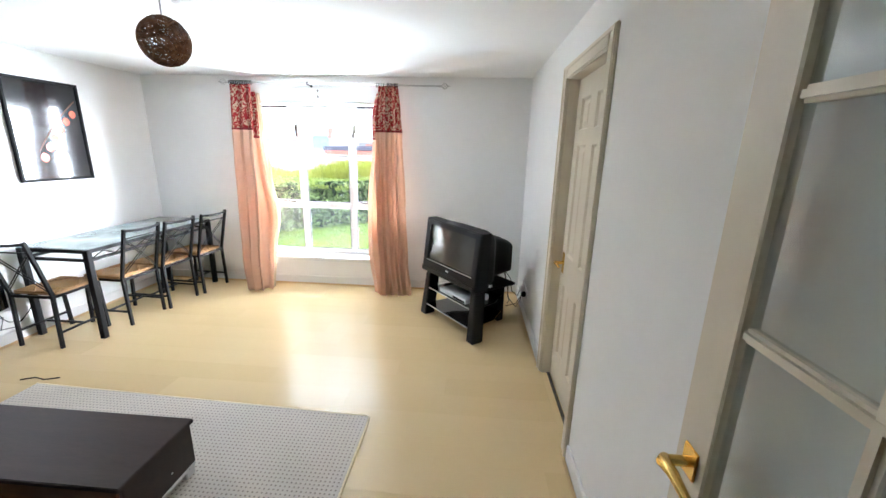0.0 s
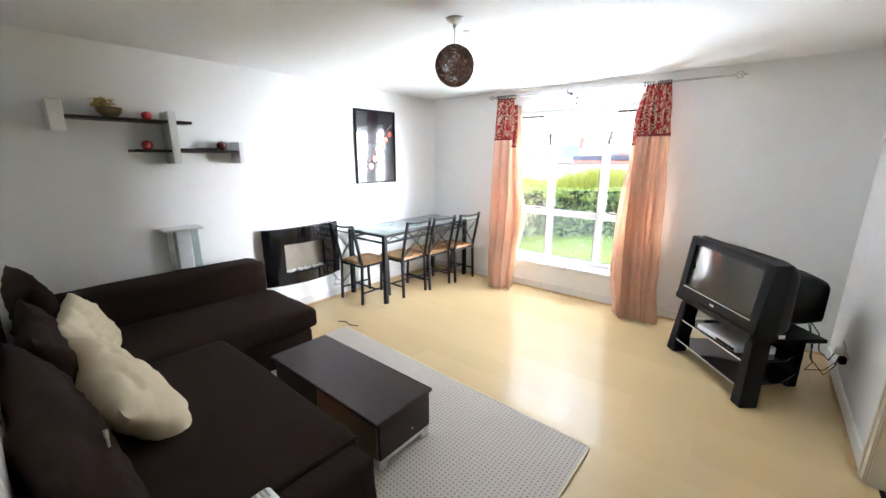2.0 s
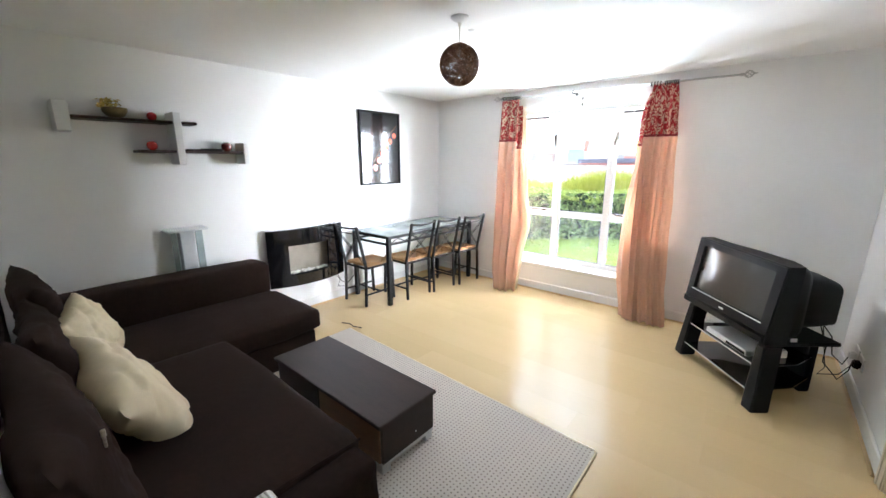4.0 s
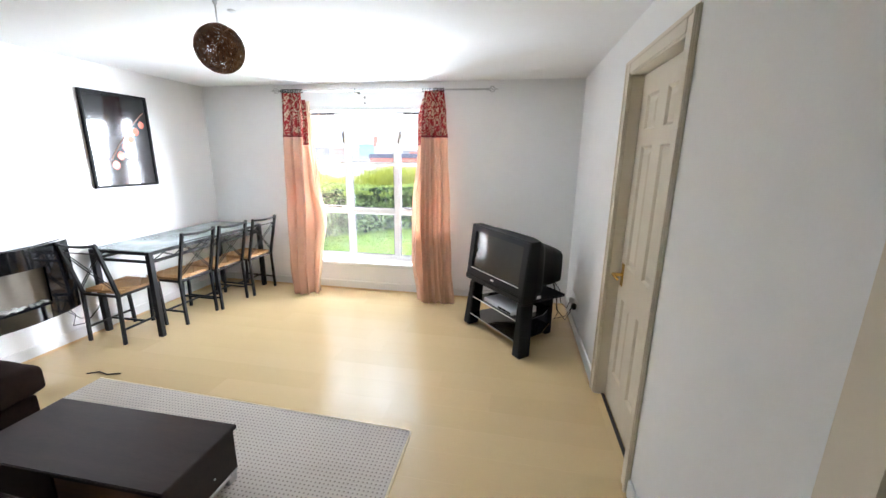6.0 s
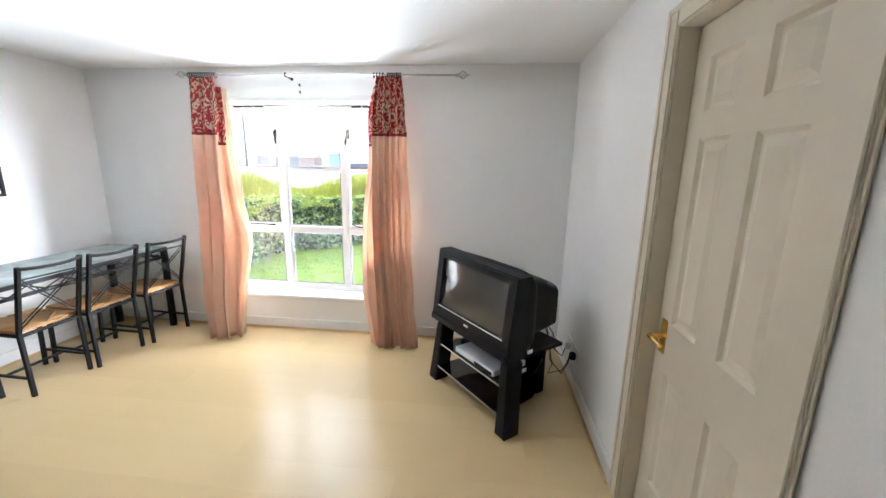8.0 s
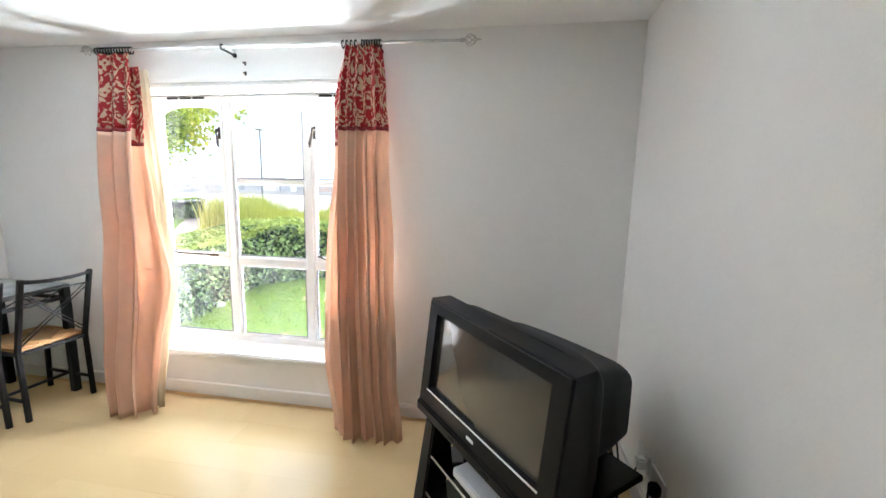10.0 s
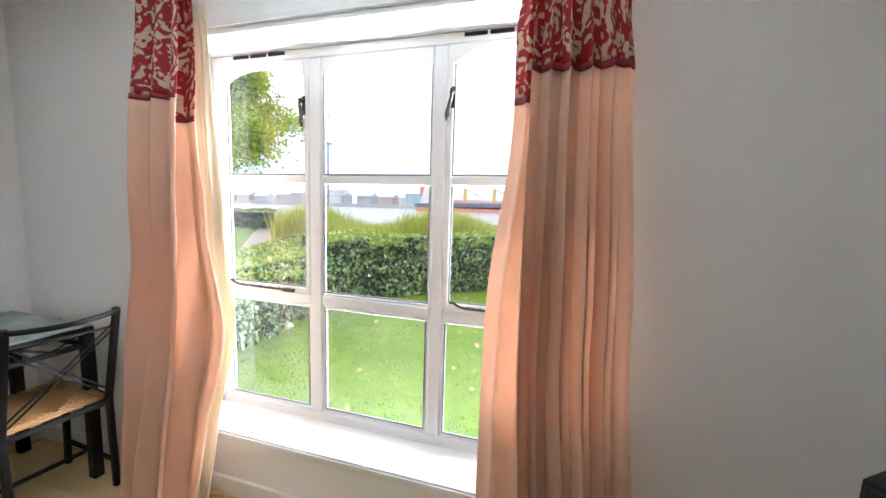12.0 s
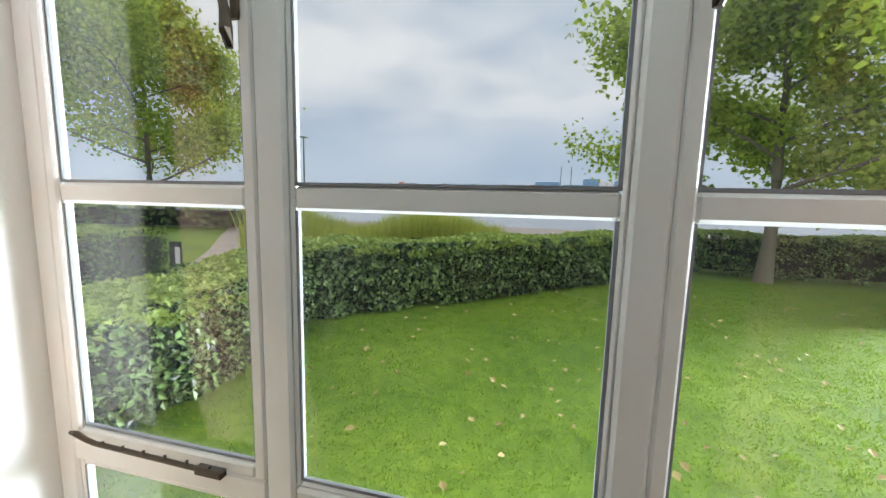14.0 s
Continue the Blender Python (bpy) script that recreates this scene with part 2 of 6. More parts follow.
def glass_material(name, rough, tint=(1, 1, 1), solid=0.0, dusty=0.0):
    m = bpy.data.materials.new(name)
    m.use_nodes = True
    n, l = m.node_tree.nodes, m.node_tree.links
    n.remove(n["Principled BSDF"])
    clear, gloss, ms = n.new("ShaderNodeBsdfTransparent"), n.new("ShaderNodeBsdfGlossy"), n.new("ShaderNodeMixShader")
    clear.inputs[0].default_value = (*tint, 1)
    gloss.inputs["Roughness"].default_value = rough
    lw, pw, fr = n.new("ShaderNodeLayerWeight"), n.new("ShaderNodeMath"), n.new("ShaderNodeMath")
    pw.operation, fr.operation = "POWER", "MULTIPLY_ADD"
    pw.inputs[1].default_value = 3.0
    l.new(lw.outputs["Facing"], pw.inputs[0]), l.new(pw.outputs[0], fr.inputs[0])
    fr.inputs[1].default_value, fr.inputs[2].default_value = 0.5, 0.03
    l.new(fr.outputs[0], ms.inputs[0]), l.new(clear.outputs[0], ms.inputs[1]), l.new(gloss.outputs[0], ms.inputs[2])
    last = ms
    if solid:
        film, co, tex, ramp, add = n.new("ShaderNodeBsdfDiffuse"), n.new("ShaderNodeTexCoord"), n.new("ShaderNodeTexNoise"), n.new("ShaderNodeMapRange"), n.new("ShaderNodeMixShader")
        film.inputs[0].default_value = (0.75, 0.8, 0.8, 1)
        veil, both = n.new("ShaderNodeBsdfTranslucent"), n.new("ShaderNodeMixShader")
        veil.inputs[0].default_value = (0.75, 0.8, 0.8, 1)
        both.inputs[0].default_value = dusty
        l.new(film.outputs[0], both.inputs[1]), l.new(veil.outputs[0], both.inputs[2])
        tex.inputs["Scale"].default_value, tex.inputs["Detail"].default_value = 3.0, 5
        l.new(co.outputs["Object"], tex.inputs["Vector"]), l.new(tex.outputs[0], ramp.inputs[0])
        ramp.inputs[1].default_value, ramp.inputs[2].default_value = 0.3, 0.75
        ramp.inputs[3].default_value, ramp.inputs[4].default_value = solid * 0.5, solid * 1.6
        l.new(ramp.outputs[0], add.inputs[0]), l.new(ms.outputs[0], add.inputs[1]), l.new(both.outputs[0], add.inputs[2])
        last = add
    l.new(last.outputs[0], n["Material Output"].inputs["Surface"])
    return m


M_PANE = glass_material("window_glass", 0.02, (0.97, 0.98, 0.98), 0.012, 0.06)
M_MISTPANE = glass_material("misted_window_glass", 0.04, (0.95, 0.97, 0.97), 0.04, 0.08)
M_TABLEGLASS = glass_material("frosted_table_glass", 0.12, (0.55, 0.66, 0.66), 0.32)
M_DOORGLASS = glass_material("door_glass", 0.15, (0.93, 0.95, 0.94), 0.10)


def rug_material():
    m = bpy.data.materials.new("grey_dotted_weave")
    m.use_nodes = True
    n, l = m.node_tree.nodes, m.node_tree.links
    b = n["Principled BSDF"]
    b.inputs["Roughness"].default_value = 0.95
    co, mp = n.new("ShaderNodeTexCoord"), n.new("ShaderNodeMapping")
    mp.inputs["Scale"].default_value = (1, 1, 0)
    l.new(co.outputs["Object"], mp.inputs[0])
    v = n.new("ShaderNodeTexVoronoi")
    v.inputs["Scale"].default_value, v.inputs["Randomness"].default_value = 45, 0.0
    l.new(mp.outputs[0], v.inputs["Vector"])
    ns = n.new("ShaderNodeTexNoise")
    ns.inputs["Scale"].default_value = 90
    l.new(co.outputs["Object"], ns.inputs["Vector"])
    dist = n.new("ShaderNodeMath")
    dist.operation = "MULTIPLY_ADD"
    l.new(ns.outputs[0], dist.inputs[0])
    dist.inputs[1].default_value = 0.25
    l.new(v.outputs["Distance"], dist.inputs[2])
    r = n.new("ShaderNodeValToRGB")
    r.color_ramp.elements[0].position, r.color_ramp.elements[0].color = 0.25, (0.26, 0.218, 0.185, 1)
    r.color_ramp.elements[1].position, r.color_ramp.elements[1].color = 0.38, (0.63, 0.565, 0.50, 1)
    l.new(dist.outputs[0], r.inputs[0])
    l.new(r.outputs[0], b.inputs["Base Color"])
    bp = n.new("ShaderNodeBump")
    bp.inputs["Strength"].default_value, bp.inputs["Distance"].default_value = 0.6, 0.006
    l.new(dist.outputs[0], bp.inputs["Height"]), l.new(bp.outputs[0], b.inputs["Normal"])
    return m


M_RUG = rug_material()


def damask_material():
    """Cream cloth with dark red scrolling flowers, laid out on the cloth's own UV metres."""
    m = bpy.data.materials.new("red_flower_damask")
    m.use_nodes = True
    n, l = m.node_tree.nodes, m.node_tree.links
    b = n["Principled BSDF"]
    b.inputs["Roughness"].default_value = 0.7
    uv = n.new("ShaderNodeUVMap")
    v = n.new("ShaderNodeTexVoronoi")
    v.inputs["Scale"].default_value, v.inputs["Randomness"].default_value = 6.0, 0.35
    l.new(uv.outputs[0], v.inputs["Vector"])
    ns = n.new("ShaderNodeTexNoise")
    ns.inputs["Scale"].default_value, ns.inputs["Detail"].default_value, ns.inputs["Distortion"].default_value = 15, 2, 2.2
    l.new(uv.outputs[0], ns.inputs["Vector"])
    wv = n.new("ShaderNodeMath")
    wv.operation = "SINE"
    ml = n.new("ShaderNodeMath")
    ml.operation = "MULTIPLY"
    ml.inputs[1].default_value = 38
    l.new(v.outputs["Distance"], ml.inputs[0]), l.new(ml.outputs[0], wv.inputs[0])
    mx = n.new("ShaderNodeMath")
    mx.operation = "MULTIPLY_ADD"
    mx.inputs[1].default_value = 0.085
    l.new(wv.outputs[0], mx.inputs[0]), l.new(ns.outputs[0], mx.inputs[2])
    r = n.new("ShaderNodeValToRGB")
    r.color_ramp.interpolation = "LINEAR"
    r.color_ramp.elements[0].position, r.color_ramp.elements[0].color = 0.455, (0.64, 0.47, 0.34, 1)
    r.color_ramp.elements[1].position, r.color_ramp.elements[1].color = 0.48, (0.36, 0.013, 0.018, 1)
    l.new(mx.outputs[0], r.inputs[0]), l.new(r.outputs[0], b.inputs["Base Color"])
    tr, ms = n.new("ShaderNodeBsdfTranslucent"), n.new("ShaderNodeMixShader")
    ms.inputs[0].default_value = 0.25
    l.new(r.outputs[0], tr.inputs[0]), l.new(b.outputs[0], ms.inputs[1]), l.new(tr.outputs[0], ms.inputs[2])
    l.new(ms.outputs[0], n["Material Output"].inputs["Surface"])
    return m


M_DAMASK = damask_material()
M_CURTAIN = material("salmon_beige_satin", (0.83, 0.585, 0.445), 0.32, spread=0.06, scale=5, bump=0.08, bump_scale=200, trans=0.38)
M_LINING = material("cream_curtain_lining", (0.72, 0.62, 0.48), 0.8, spread=0.05, scale=5, trans=0.35)
M_TRIM = material("dark_red_braid", (0.22, 0.012, 0.018), 0.7, spread=0.2, scale=60)


# ---- building helpers ----
def world_of(o):
    m = o.matrix_basis
    return world_of(o.parent) @ o.matrix_parent_inverse @ m if o.parent else m


def part(name, bm, mat, parent=None, label="", local=False, smooth=35):
    """Links a bmesh as one mesh object; under a parent it keeps world coordinates unless local."""
    me = bpy.data.meshes.new(name)
    if bm.faces:
        bmesh.ops.recalc_face_normals(bm, faces=bm.faces)
    bm.to_mesh(me)
    bm.free()
    if smooth:
        me.shade_smooth()
        me.set_sharp_from_angle(angle=radians(smooth))
    me.materials.append(mat)
    ob = new(name, me)
    if parent:
        ob.parent = parent
        if not local:
            ob.matrix_parent_inverse = world_of(parent).inverted()
    if label:
        tagged(ob, label)
    return ob


def thing(name, base, label, category, group="", kind="", rz=0):
    e = new(name)
    e.empty_display_size = 0.1
    e.matrix_basis = pose(*base, 0, 0, rz)
    return tagged(e, label, category, group, kind)


def box(lo, hi, bevel=0.004, seg=1, bm=None, turn=None):
    bm = bm or bmesh.new()
    c = [(a + b) / 2 for a, b in zip(lo, hi)]
    s = [abs(b - a) for a, b in zip(lo, hi)]
    m = Matrix.Translation(c) @ Matrix.Diagonal((*s, 1))
    if turn is not None:
        m = turn @ m
    made = bmesh.ops.create_cube(bm, size=1, matrix=m)["verts"]
    if bevel:
        es = list({e for v in made for e in v.link_edges})
        bmesh.ops.bevel(bm, geom=es, offset=min(bevel, min(s) * 0.45), segments=seg, affect="EDGES", clamp_overlap=True)
    return bm


def rod(p0, p1, r, r1=None, seg=10, bm=None):
    bm = bm or bmesh.new()
    p0, p1 = Vector(p0), Vector(p1)
    d = p1 - p0
    m = Matrix.Translation((p0 + p1) / 2) @ d.to_track_quat("Z", "Y").to_matrix().to_4x4()
    bmesh.ops.create_cone(bm, cap_ends=True, segments=seg, radius1=r, radius2=r if r1 is None else r1, depth=d.length, matrix=m)
    return bm


def bar(p0, p1, w, h=None, bm=None, bevel=0.002):
    """A square tube between two points."""
    bm = bm or bmesh.new()
    p0, p1 = Vector(p0), Vector(p1)
    d = p1 - p0
    m = Matrix.Translation((p0 + p1) / 2) @ d.to_track_quat("Z", "Y").to_matrix().to_4x4()
    h = h or w
    return box((-w / 2, -h / 2, -d.length / 2), (w / 2, h / 2, d.length / 2), bevel, bm=bm, turn=m)


def tube(pts, r, seg=8, bm=None, closed=False):
    bm = bm or bmesh.new()
    pts = [Vector(p) for p in pts]
    rings = []
    for i, p in enumerate(pts):
        a = pts[i - 1] if i or closed else p
        b = pts[(i + 1) % len(pts)] if i < len(pts) - 1 or closed else p
        q = (b - a).to_track_quat("Z", "Y")
        rr = r[i] if isinstance(r, (list, tuple)) else r
        rings.append([bm.verts.new(p + q @ Vector((rr * math.cos(2 * math.pi * k / seg), rr * math.sin(2 * math.pi * k / seg), 0))) for k in range(seg)])
    for i in range(len(rings) - (0 if closed else 1)):
        a, b = rings[i], rings[(i + 1) % len(rings)]
        for k in range(seg):
            bm.faces.new((a[k], a[(k + 1) % seg], b[(k + 1) % seg], b[k]))
    if not closed:
        bm.faces.new(rings[0][::-1]), bm.faces.new(rings[-1])
    return bm


def lathe(profile, centre, seg=24, bm=None):
    bm = bm or bmesh.new()
    c = Vector(centre)
    rings = [[bm.verts.new(c + Vector((r * math.cos(2 * math.pi * k / seg), r * math.sin(2 * math.pi * k / seg), z))) for k in range(seg)] for r, z in profile]
    for a, b in zip(rings, rings[1:]):
        for k in range(seg):
            bm.faces.new((a[k], a[(k + 1) % seg], b[(k + 1) % seg], b[k]))
    bm.faces.new(rings[0][::-1]), bm.faces.new(rings[-1])
    return bm


def soft(lo, hi, r, cuts=12, puff=0.0, rough=0.006, bm=None):
    """An upholstered block: rounded edges, a domed top, uneven faces."""
    bm = bm or bmesh.new()
    old = set(bm.verts)
    c = Vector([(a + b) / 2 for a, b in zip(lo, hi)])
    s = Vector([abs(b - a) for a, b in zip(lo, hi)])
    bmesh.ops.create_cube(bm, size=1)
    mine = [v for v in bm.verts if v not in old]
    es = list({e for v in mine for e in v.link_edges})
    bmesh.ops.subdivide_edges(bm, edges=es, cuts=cuts, use_grid_fill=True)
    for v in [v for v in bm.verts if v not in old]:
        u = v.co * 2
        p = Vector([math.copysign(abs(k) ** 0.8, k) * h / 2 for k, h in zip(u, s)])
        inner = Vector([max(-h / 2 + r, min(h / 2 - r, k)) for k, h in zip(p, s)])
        d = p - inner
        if d.length > 1e-6:
            p = inner + d.normalized() * min(r, max(abs(k) for k in d))
        dome = (1 - u.x ** 2) * (1 - u.y ** 2)
        if u.z > 0.5:
            p.z += puff * max(0, dome)
        q = c + p
        w = noise.noise_vector(q * 7) * rough + noise.noise_vector(q * 2.3) * rough * 1.5
        v.co = q + w
    return bm


def pillow(centre, size, thick, m, cuts=16, seed=0):
    """A stuffed cushion, square seen flat, pinched at the seams and corners, turned by m."""
    bm = bmesh.new()
    n = cuts
    grid = {}
    for side in (1, -1):
        for i in range(n + 1):
            for j in range(n + 1):
                u, v = i / n * 2 - 1, j / n * 2 - 1
                edge = i in (0, n) or j in (0, n)
                if edge and side == -1:
                    grid[side, i, j] = grid[1, i, j]
                    continue
                h = ((1 - u ** 4) * (1 - v ** 4)) ** 0.55
                pinch = 1 - 0.07 * (1 - abs(u) ** 2) * abs(v) ** 3 - 0.0
                pinchx = 1 - 0.07 * (1 - abs(v) ** 2) * abs(u) ** 3
                p = Vector((u * size[0] / 2 * pinchx, v * size[1] / 2 * pinch, side * thick / 2 * h))
                k = Vector((u * 2.2 + seed, v * 2.2, side * 1.5))
                p += noise.noise_vector(k) * 0.018 * (0.25 if edge else 1)
                crease = abs(math.sin((u * 3 + v * 5 + seed) + 2 * noise.noise(k))) ** 6
                p.z -= side * 0.017 * crease * h * (0.4 + abs(v))
                p.z += side * 0.006 * h * noise.noise((u * 15 + v * 4 + seed, v * 9, side * 3 + seed))
                rim = max(abs(u), abs(v))
                p.z += side * 0.010 * h * noise.noise((u * 7 + seed, v * 7, side)) * (0.4 + rim)
                grid[side, i, j] = bm.verts.new(m @ (Vector(centre) * 0 + p))
    for side in (1, -1):
        for i in range(n):
            for j in range(n):
                q = [grid[side, i, j], grid[side, i + 1, j], grid[side, i + 1, j + 1], grid[side, i, j + 1]]
                if len(set(q)) == 4:
                    bm.faces.new(q if side == 1 else q[::-1])
    return bm


def scatter_quads(name, points, normals, size, mat, parent=None, label="", aspect=0.55, fold=True, tilt=0.7, rng=None):
    """Many small leaves, two triangles bent along the rib, joined into one mesh."""
    rng = rng or np.random.default_rng(1)
    n = len(points)
    nrm = normals + rng.normal(0, tilt, (n, 3))
    nrm /= np.linalg.norm(nrm, axis=1)[:, None] + 1e-9
    ref = rng.normal(0, 1, (n, 3))
    a = np.cross(nrm, ref)
    a /= np.linalg.norm(a, axis=1)[:, None] + 1e-9
    b = np.cross(nrm, a)
    s = (size * rng.uniform(0.6, 1.35, n))[:, None]
    p0, p2 = points - a * s * 0.5, points + a * s * 0.5
    lift = nrm * s * 0.12
    p1, p3 = points + b * s * aspect * 0.5 + lift, points - b * s * aspect * 0.5 + lift
    co = np.stack([p0, p1, p2, p3], 1).reshape(-1, 3)
    idx = np.arange(n) * 4
    tri = np.stack([np.stack([idx, idx + 1, idx + 2], 1), np.stack([idx, idx + 2, idx + 3], 1)], 1).reshape(-1, 3)
    return mesh_from(name, co, tri, mat, parent, label)


def mesh_from(name, co, tri, mat, parent=None, label=""):
    me = bpy.data.meshes.new(name)
    me.from_pydata(co.tolist(), [], tri.tolist())
    me.materials.append(mat)
    ob = new(name, me)
    if parent:
        ob.parent = parent
        ob.matrix_parent_inverse = world_of(parent).inverted()
    if label:
        tagged(ob, label)
    return ob

# ---- the room ----
XL, XR, YS, YF, ZC = -2.54, 1.60, 0.90, 5.06, 2.268
WX0, WX1, WZ0, WZ1 = -1.455, 0.227, 0.315, 2.0  # window opening
DY0, DY1, DZ = 2.70, 3.46, 2.0  # door opening in the east wall
GX0, GX1 = 0.76, 1.56  # doorway behind the camera, in the south wall


def structure(name, bm, mat, label, category, smooth=35):
    return tagged(part(name, bm, mat, smooth=smooth), label, category, kind="structure")


structure("floor", box((XL - 0.3, -0.4, -0.12), (XR + 1.6, YF + 0.02, -0.016), 0), M_BEAD, "floor base under pale laminate boards", "floor")
structure("ceiling", box((XL - 0.3, -0.4, ZC), (XR + 1.6, YF + 0.265, ZC + 0.15), 0), M_CEIL, "plain white painted ceiling", "ceiling")
structure("wall_west", box((XL - 0.2, YS, -0.12), (XL, YF, ZC), 0), M_WALL, "white painted wall behind shelves and table", "wall")
north = bmesh.new()
box((XL - 0.2, YF, -0.12), (WX0, YF + 0.225, ZC), 0, bm=north)
box((WX1, YF, -0.12), (XR + 0.2, YF + 0.225, ZC), 0, bm=north)
box((WX0, YF, -0.12), (WX1, YF + 0.225, WZ0), 0, bm=north)
box((WX0, YF, WZ1), (WX1, YF + 0.225, ZC), 0, bm=north)
structure("wall_north", north, M_WALL, "white painted wall with the window opening", "wall")
east = bmesh.new()
box((XR, -0.3, -0.12), (XR + 0.14, DY0, ZC), 0, bm=east)
box((XR, DY1, -0.12), (XR + 0.14, YF, ZC), 0, bm=east)
box((XR, DY0, DZ), (XR + 0.14, DY1, ZC), 0, bm=east)
structure("wall_east", east, M_WALL, "white painted wall with a panelled door", "wall")
south = bmesh.new()
box((XL - 0.2, YS - 0.1, -0.12), (GX0, YS, ZC), 0, bm=south)
box((GX0, YS - 0.1, DZ), (GX1, YS, ZC), 0, bm=south)
box((GX1, YS - 0.1, -0.12), (XR, YS, ZC), 0, bm=south)
structure("wall_south", south, M_WALL, "white painted wall behind the sofa", "wall")
# unseen hall walls, put close so they throw light back through the doorway
hall = bmesh.new()
box((-0.4, -0.3, -0.12), (-0.3, YS - 0.1, ZC), 0, bm=hall)
box((-0.4, -0.4, -0.12), (XR + 0.14, -0.3, ZC), 0, bm=hall)
structure("wall_hall", hall, M_WALL, "plain white hall walls, unseen, set close to bounce light", "wall")
closet = bmesh.new()
box((XR + 0.75, DY0 - 0.3, -0.12), (XR + 0.85, DY1 + 0.3, ZC), 0, bm=closet)
box((XR + 0.14, DY0 - 0.4, -0.12), (XR + 0.85, DY0 - 0.3, ZC), 0, bm=closet)
box((XR + 0.14, DY1 + 0.3, -0.12), (XR + 0.85, DY1 + 0.4, ZC), 0, bm=closet)
structure("wall_closet", closet, M_WALL, "plain walls behind the closed door", "wall")


def skirting(lo, hi, axis, side):
    bm = box(lo, hi, 0.006)
    ob = structure("baseboard", bm, M_GLOSSWHITE, "white painted skirting board", "skirting board")
    lo2, hi2 = list(lo), list(hi)
    if side > 0:
        lo2[axis], hi2[axis] = hi[axis], hi[axis] + 0.016
    else:
        lo2[axis], hi2[axis] = lo[axis] - 0.016, lo[axis]
    lo2[2], hi2[2] = 0.0, 0.018
    structure("trim", box(lo2, hi2, 0.008, 2), M_BEAD, "pale wood beading along the skirting", "beading")


skirting((XL, YS, 0), (XL + 0.016, YF, 0.1), 0, 1)
skirting((XL + 0.018, YF - 0.016, 0), (XR - 0.018, YF, 0.1), 1, -1)
skirting((XR - 0.016, DY1 + 0.08, 0), (XR, YF - 0.036, 0.1), 0, -1)
skirting((XR - 0.016, YS, 0), (XR, DY0 - 0.08, 0.1), 0, -1)
skirting((XL + 0.034, YS, 0), (GX0 - 0.08, YS + 0.016, 0.1), 1, 1)

# ---- the window ----
WF = 5.25  # inner face of the frame
win = thing("window_1", (-0.63, WF, WZ0), "white painted timber window with arched top panes", "window", kind="structure")
sill = box((WX0, YF - 0.03, WZ0 - 0.03), (WX1, WF + 0.1, WZ0 + 0.012), 0.008, 2)
part("window_sill", sill, M_GLOSSWHITE, win)
fr = bmesh.new()
FB = 0.325  # underside of the frame
box((WX0, WF, FB - 0.03), (WX0 + 0.055, WF + 0.03, WZ1), 0.006, bm=fr)
box((WX1 - 0.055, WF, FB - 0.03), (WX1, WF + 0.03, WZ1), 0.006, bm=fr)
box((WX0 + 0.055, WF + 0.001, FB - 0.03), (WX1 - 0.055, WF + 0.03, FB + 0.045), 0.006, bm=fr)
box((WX0 + 0.055, WF + 0.001, 1.955), (WX1 - 0.055, WF + 0.03, WZ1), 0.006, bm=fr)
M1, M2 = (-0.922, -0.865), (-0.352, -0.300)
for a, b in (M1, M2):
    box((a, WF - 0.004, FB + 0.045), (b, WF + 0.029, 1.955), 0.006, bm=fr)
for a, b in ((WX0 + 0.055, M1[0]), (M1[1], M2[0]), (M2[1], WX1 - 0.055)):
    box((a, WF - 0.002, 0.880), (b, WF + 0.028, 0.930), 0.006, bm=fr)
part("window_frame", fr, M_GLOSSWHITE, win)
mould = bmesh.new()
box((WX0 - 0.02, YF - 0.012, WZ1 + 0.02), (WX1 + 0.02, YF, WZ1 + 0.045), 0.005, 2, bm=mould)
part("head_moulding", mould, M_GLOSSWHITE, win)


def arched_sash(name, x0, x1, z0, z1, stile, zb, rise, y0, y1, parent):
    """A sash with one glazing bar at zb and a shallow arch cut under its top rail."""
    bm = bmesh.new()
    box((x0, y0, z0), (x0 + stile, y1, z1), 0.004, bm=bm)
    box((x1 - stile, y0, z0), (x1, y1, z1), 0.004, bm=bm)
    box((x0 + stile, y0 + 0.001, z0), (x1 - stile, y1 - 0.001, z0 + stile), 0.004, bm=bm)
    box((x0 + stile, y0 + 0.004, zb - 0.020), (x1 - stile, y1 - 0.010, zb + 0.020), 0.006, bm=bm)
    n, a, b = 14, x0 + stile, x1 - stile
    spring = z1 - 0.022 - rise
    rows = []
    for i in range(n + 1):
        u = i / n
        k = abs(2 * u - 1)
        zz = spring + rise * (1 - k ** 3.2)
        x = a + (b - a) * u
        rows.append([bm.verts.new((x, y, z)) for y, z in ((y0 + 0.001, z1 - 0.001), (y1 - 0.001, z1 - 0.001), (y1 - 0.001, zz), (y0 + 0.001, zz))])
    for r0, r1 in zip(rows, rows[1:]):
        for k in range(4):
            bm.faces.new((r0[k], r0[(k + 1) % 4], r1[(k + 1) % 4], r1[k]))
    return part(name, bm, M_GLOSSWHITE, parent)


def pane(x0, x1, z0, z1, y, parent, mat=None):
    ob = part("pane", box((x0, y, z0), (x1, y + 0.004, z1), 0), mat or M_PANE, parent, smooth=0)
    ob.visible_shadow = False
    seal = bmesh.new()
    for lo, hi in (((x0, y - 0.007, z0), (x0 + 0.006, y - 0.001, z1)), ((x1 - 0.006, y - 0.007, z0), (x1, y - 0.001, z1)), ((x0 + 0.006, y - 0.007, z0), (x1 - 0.006, y - 0.001, z0 + 0.006))):
        box(lo, hi, 0, bm=seal)
    part("seal", seal, M_SEAL, parent, smooth=0)


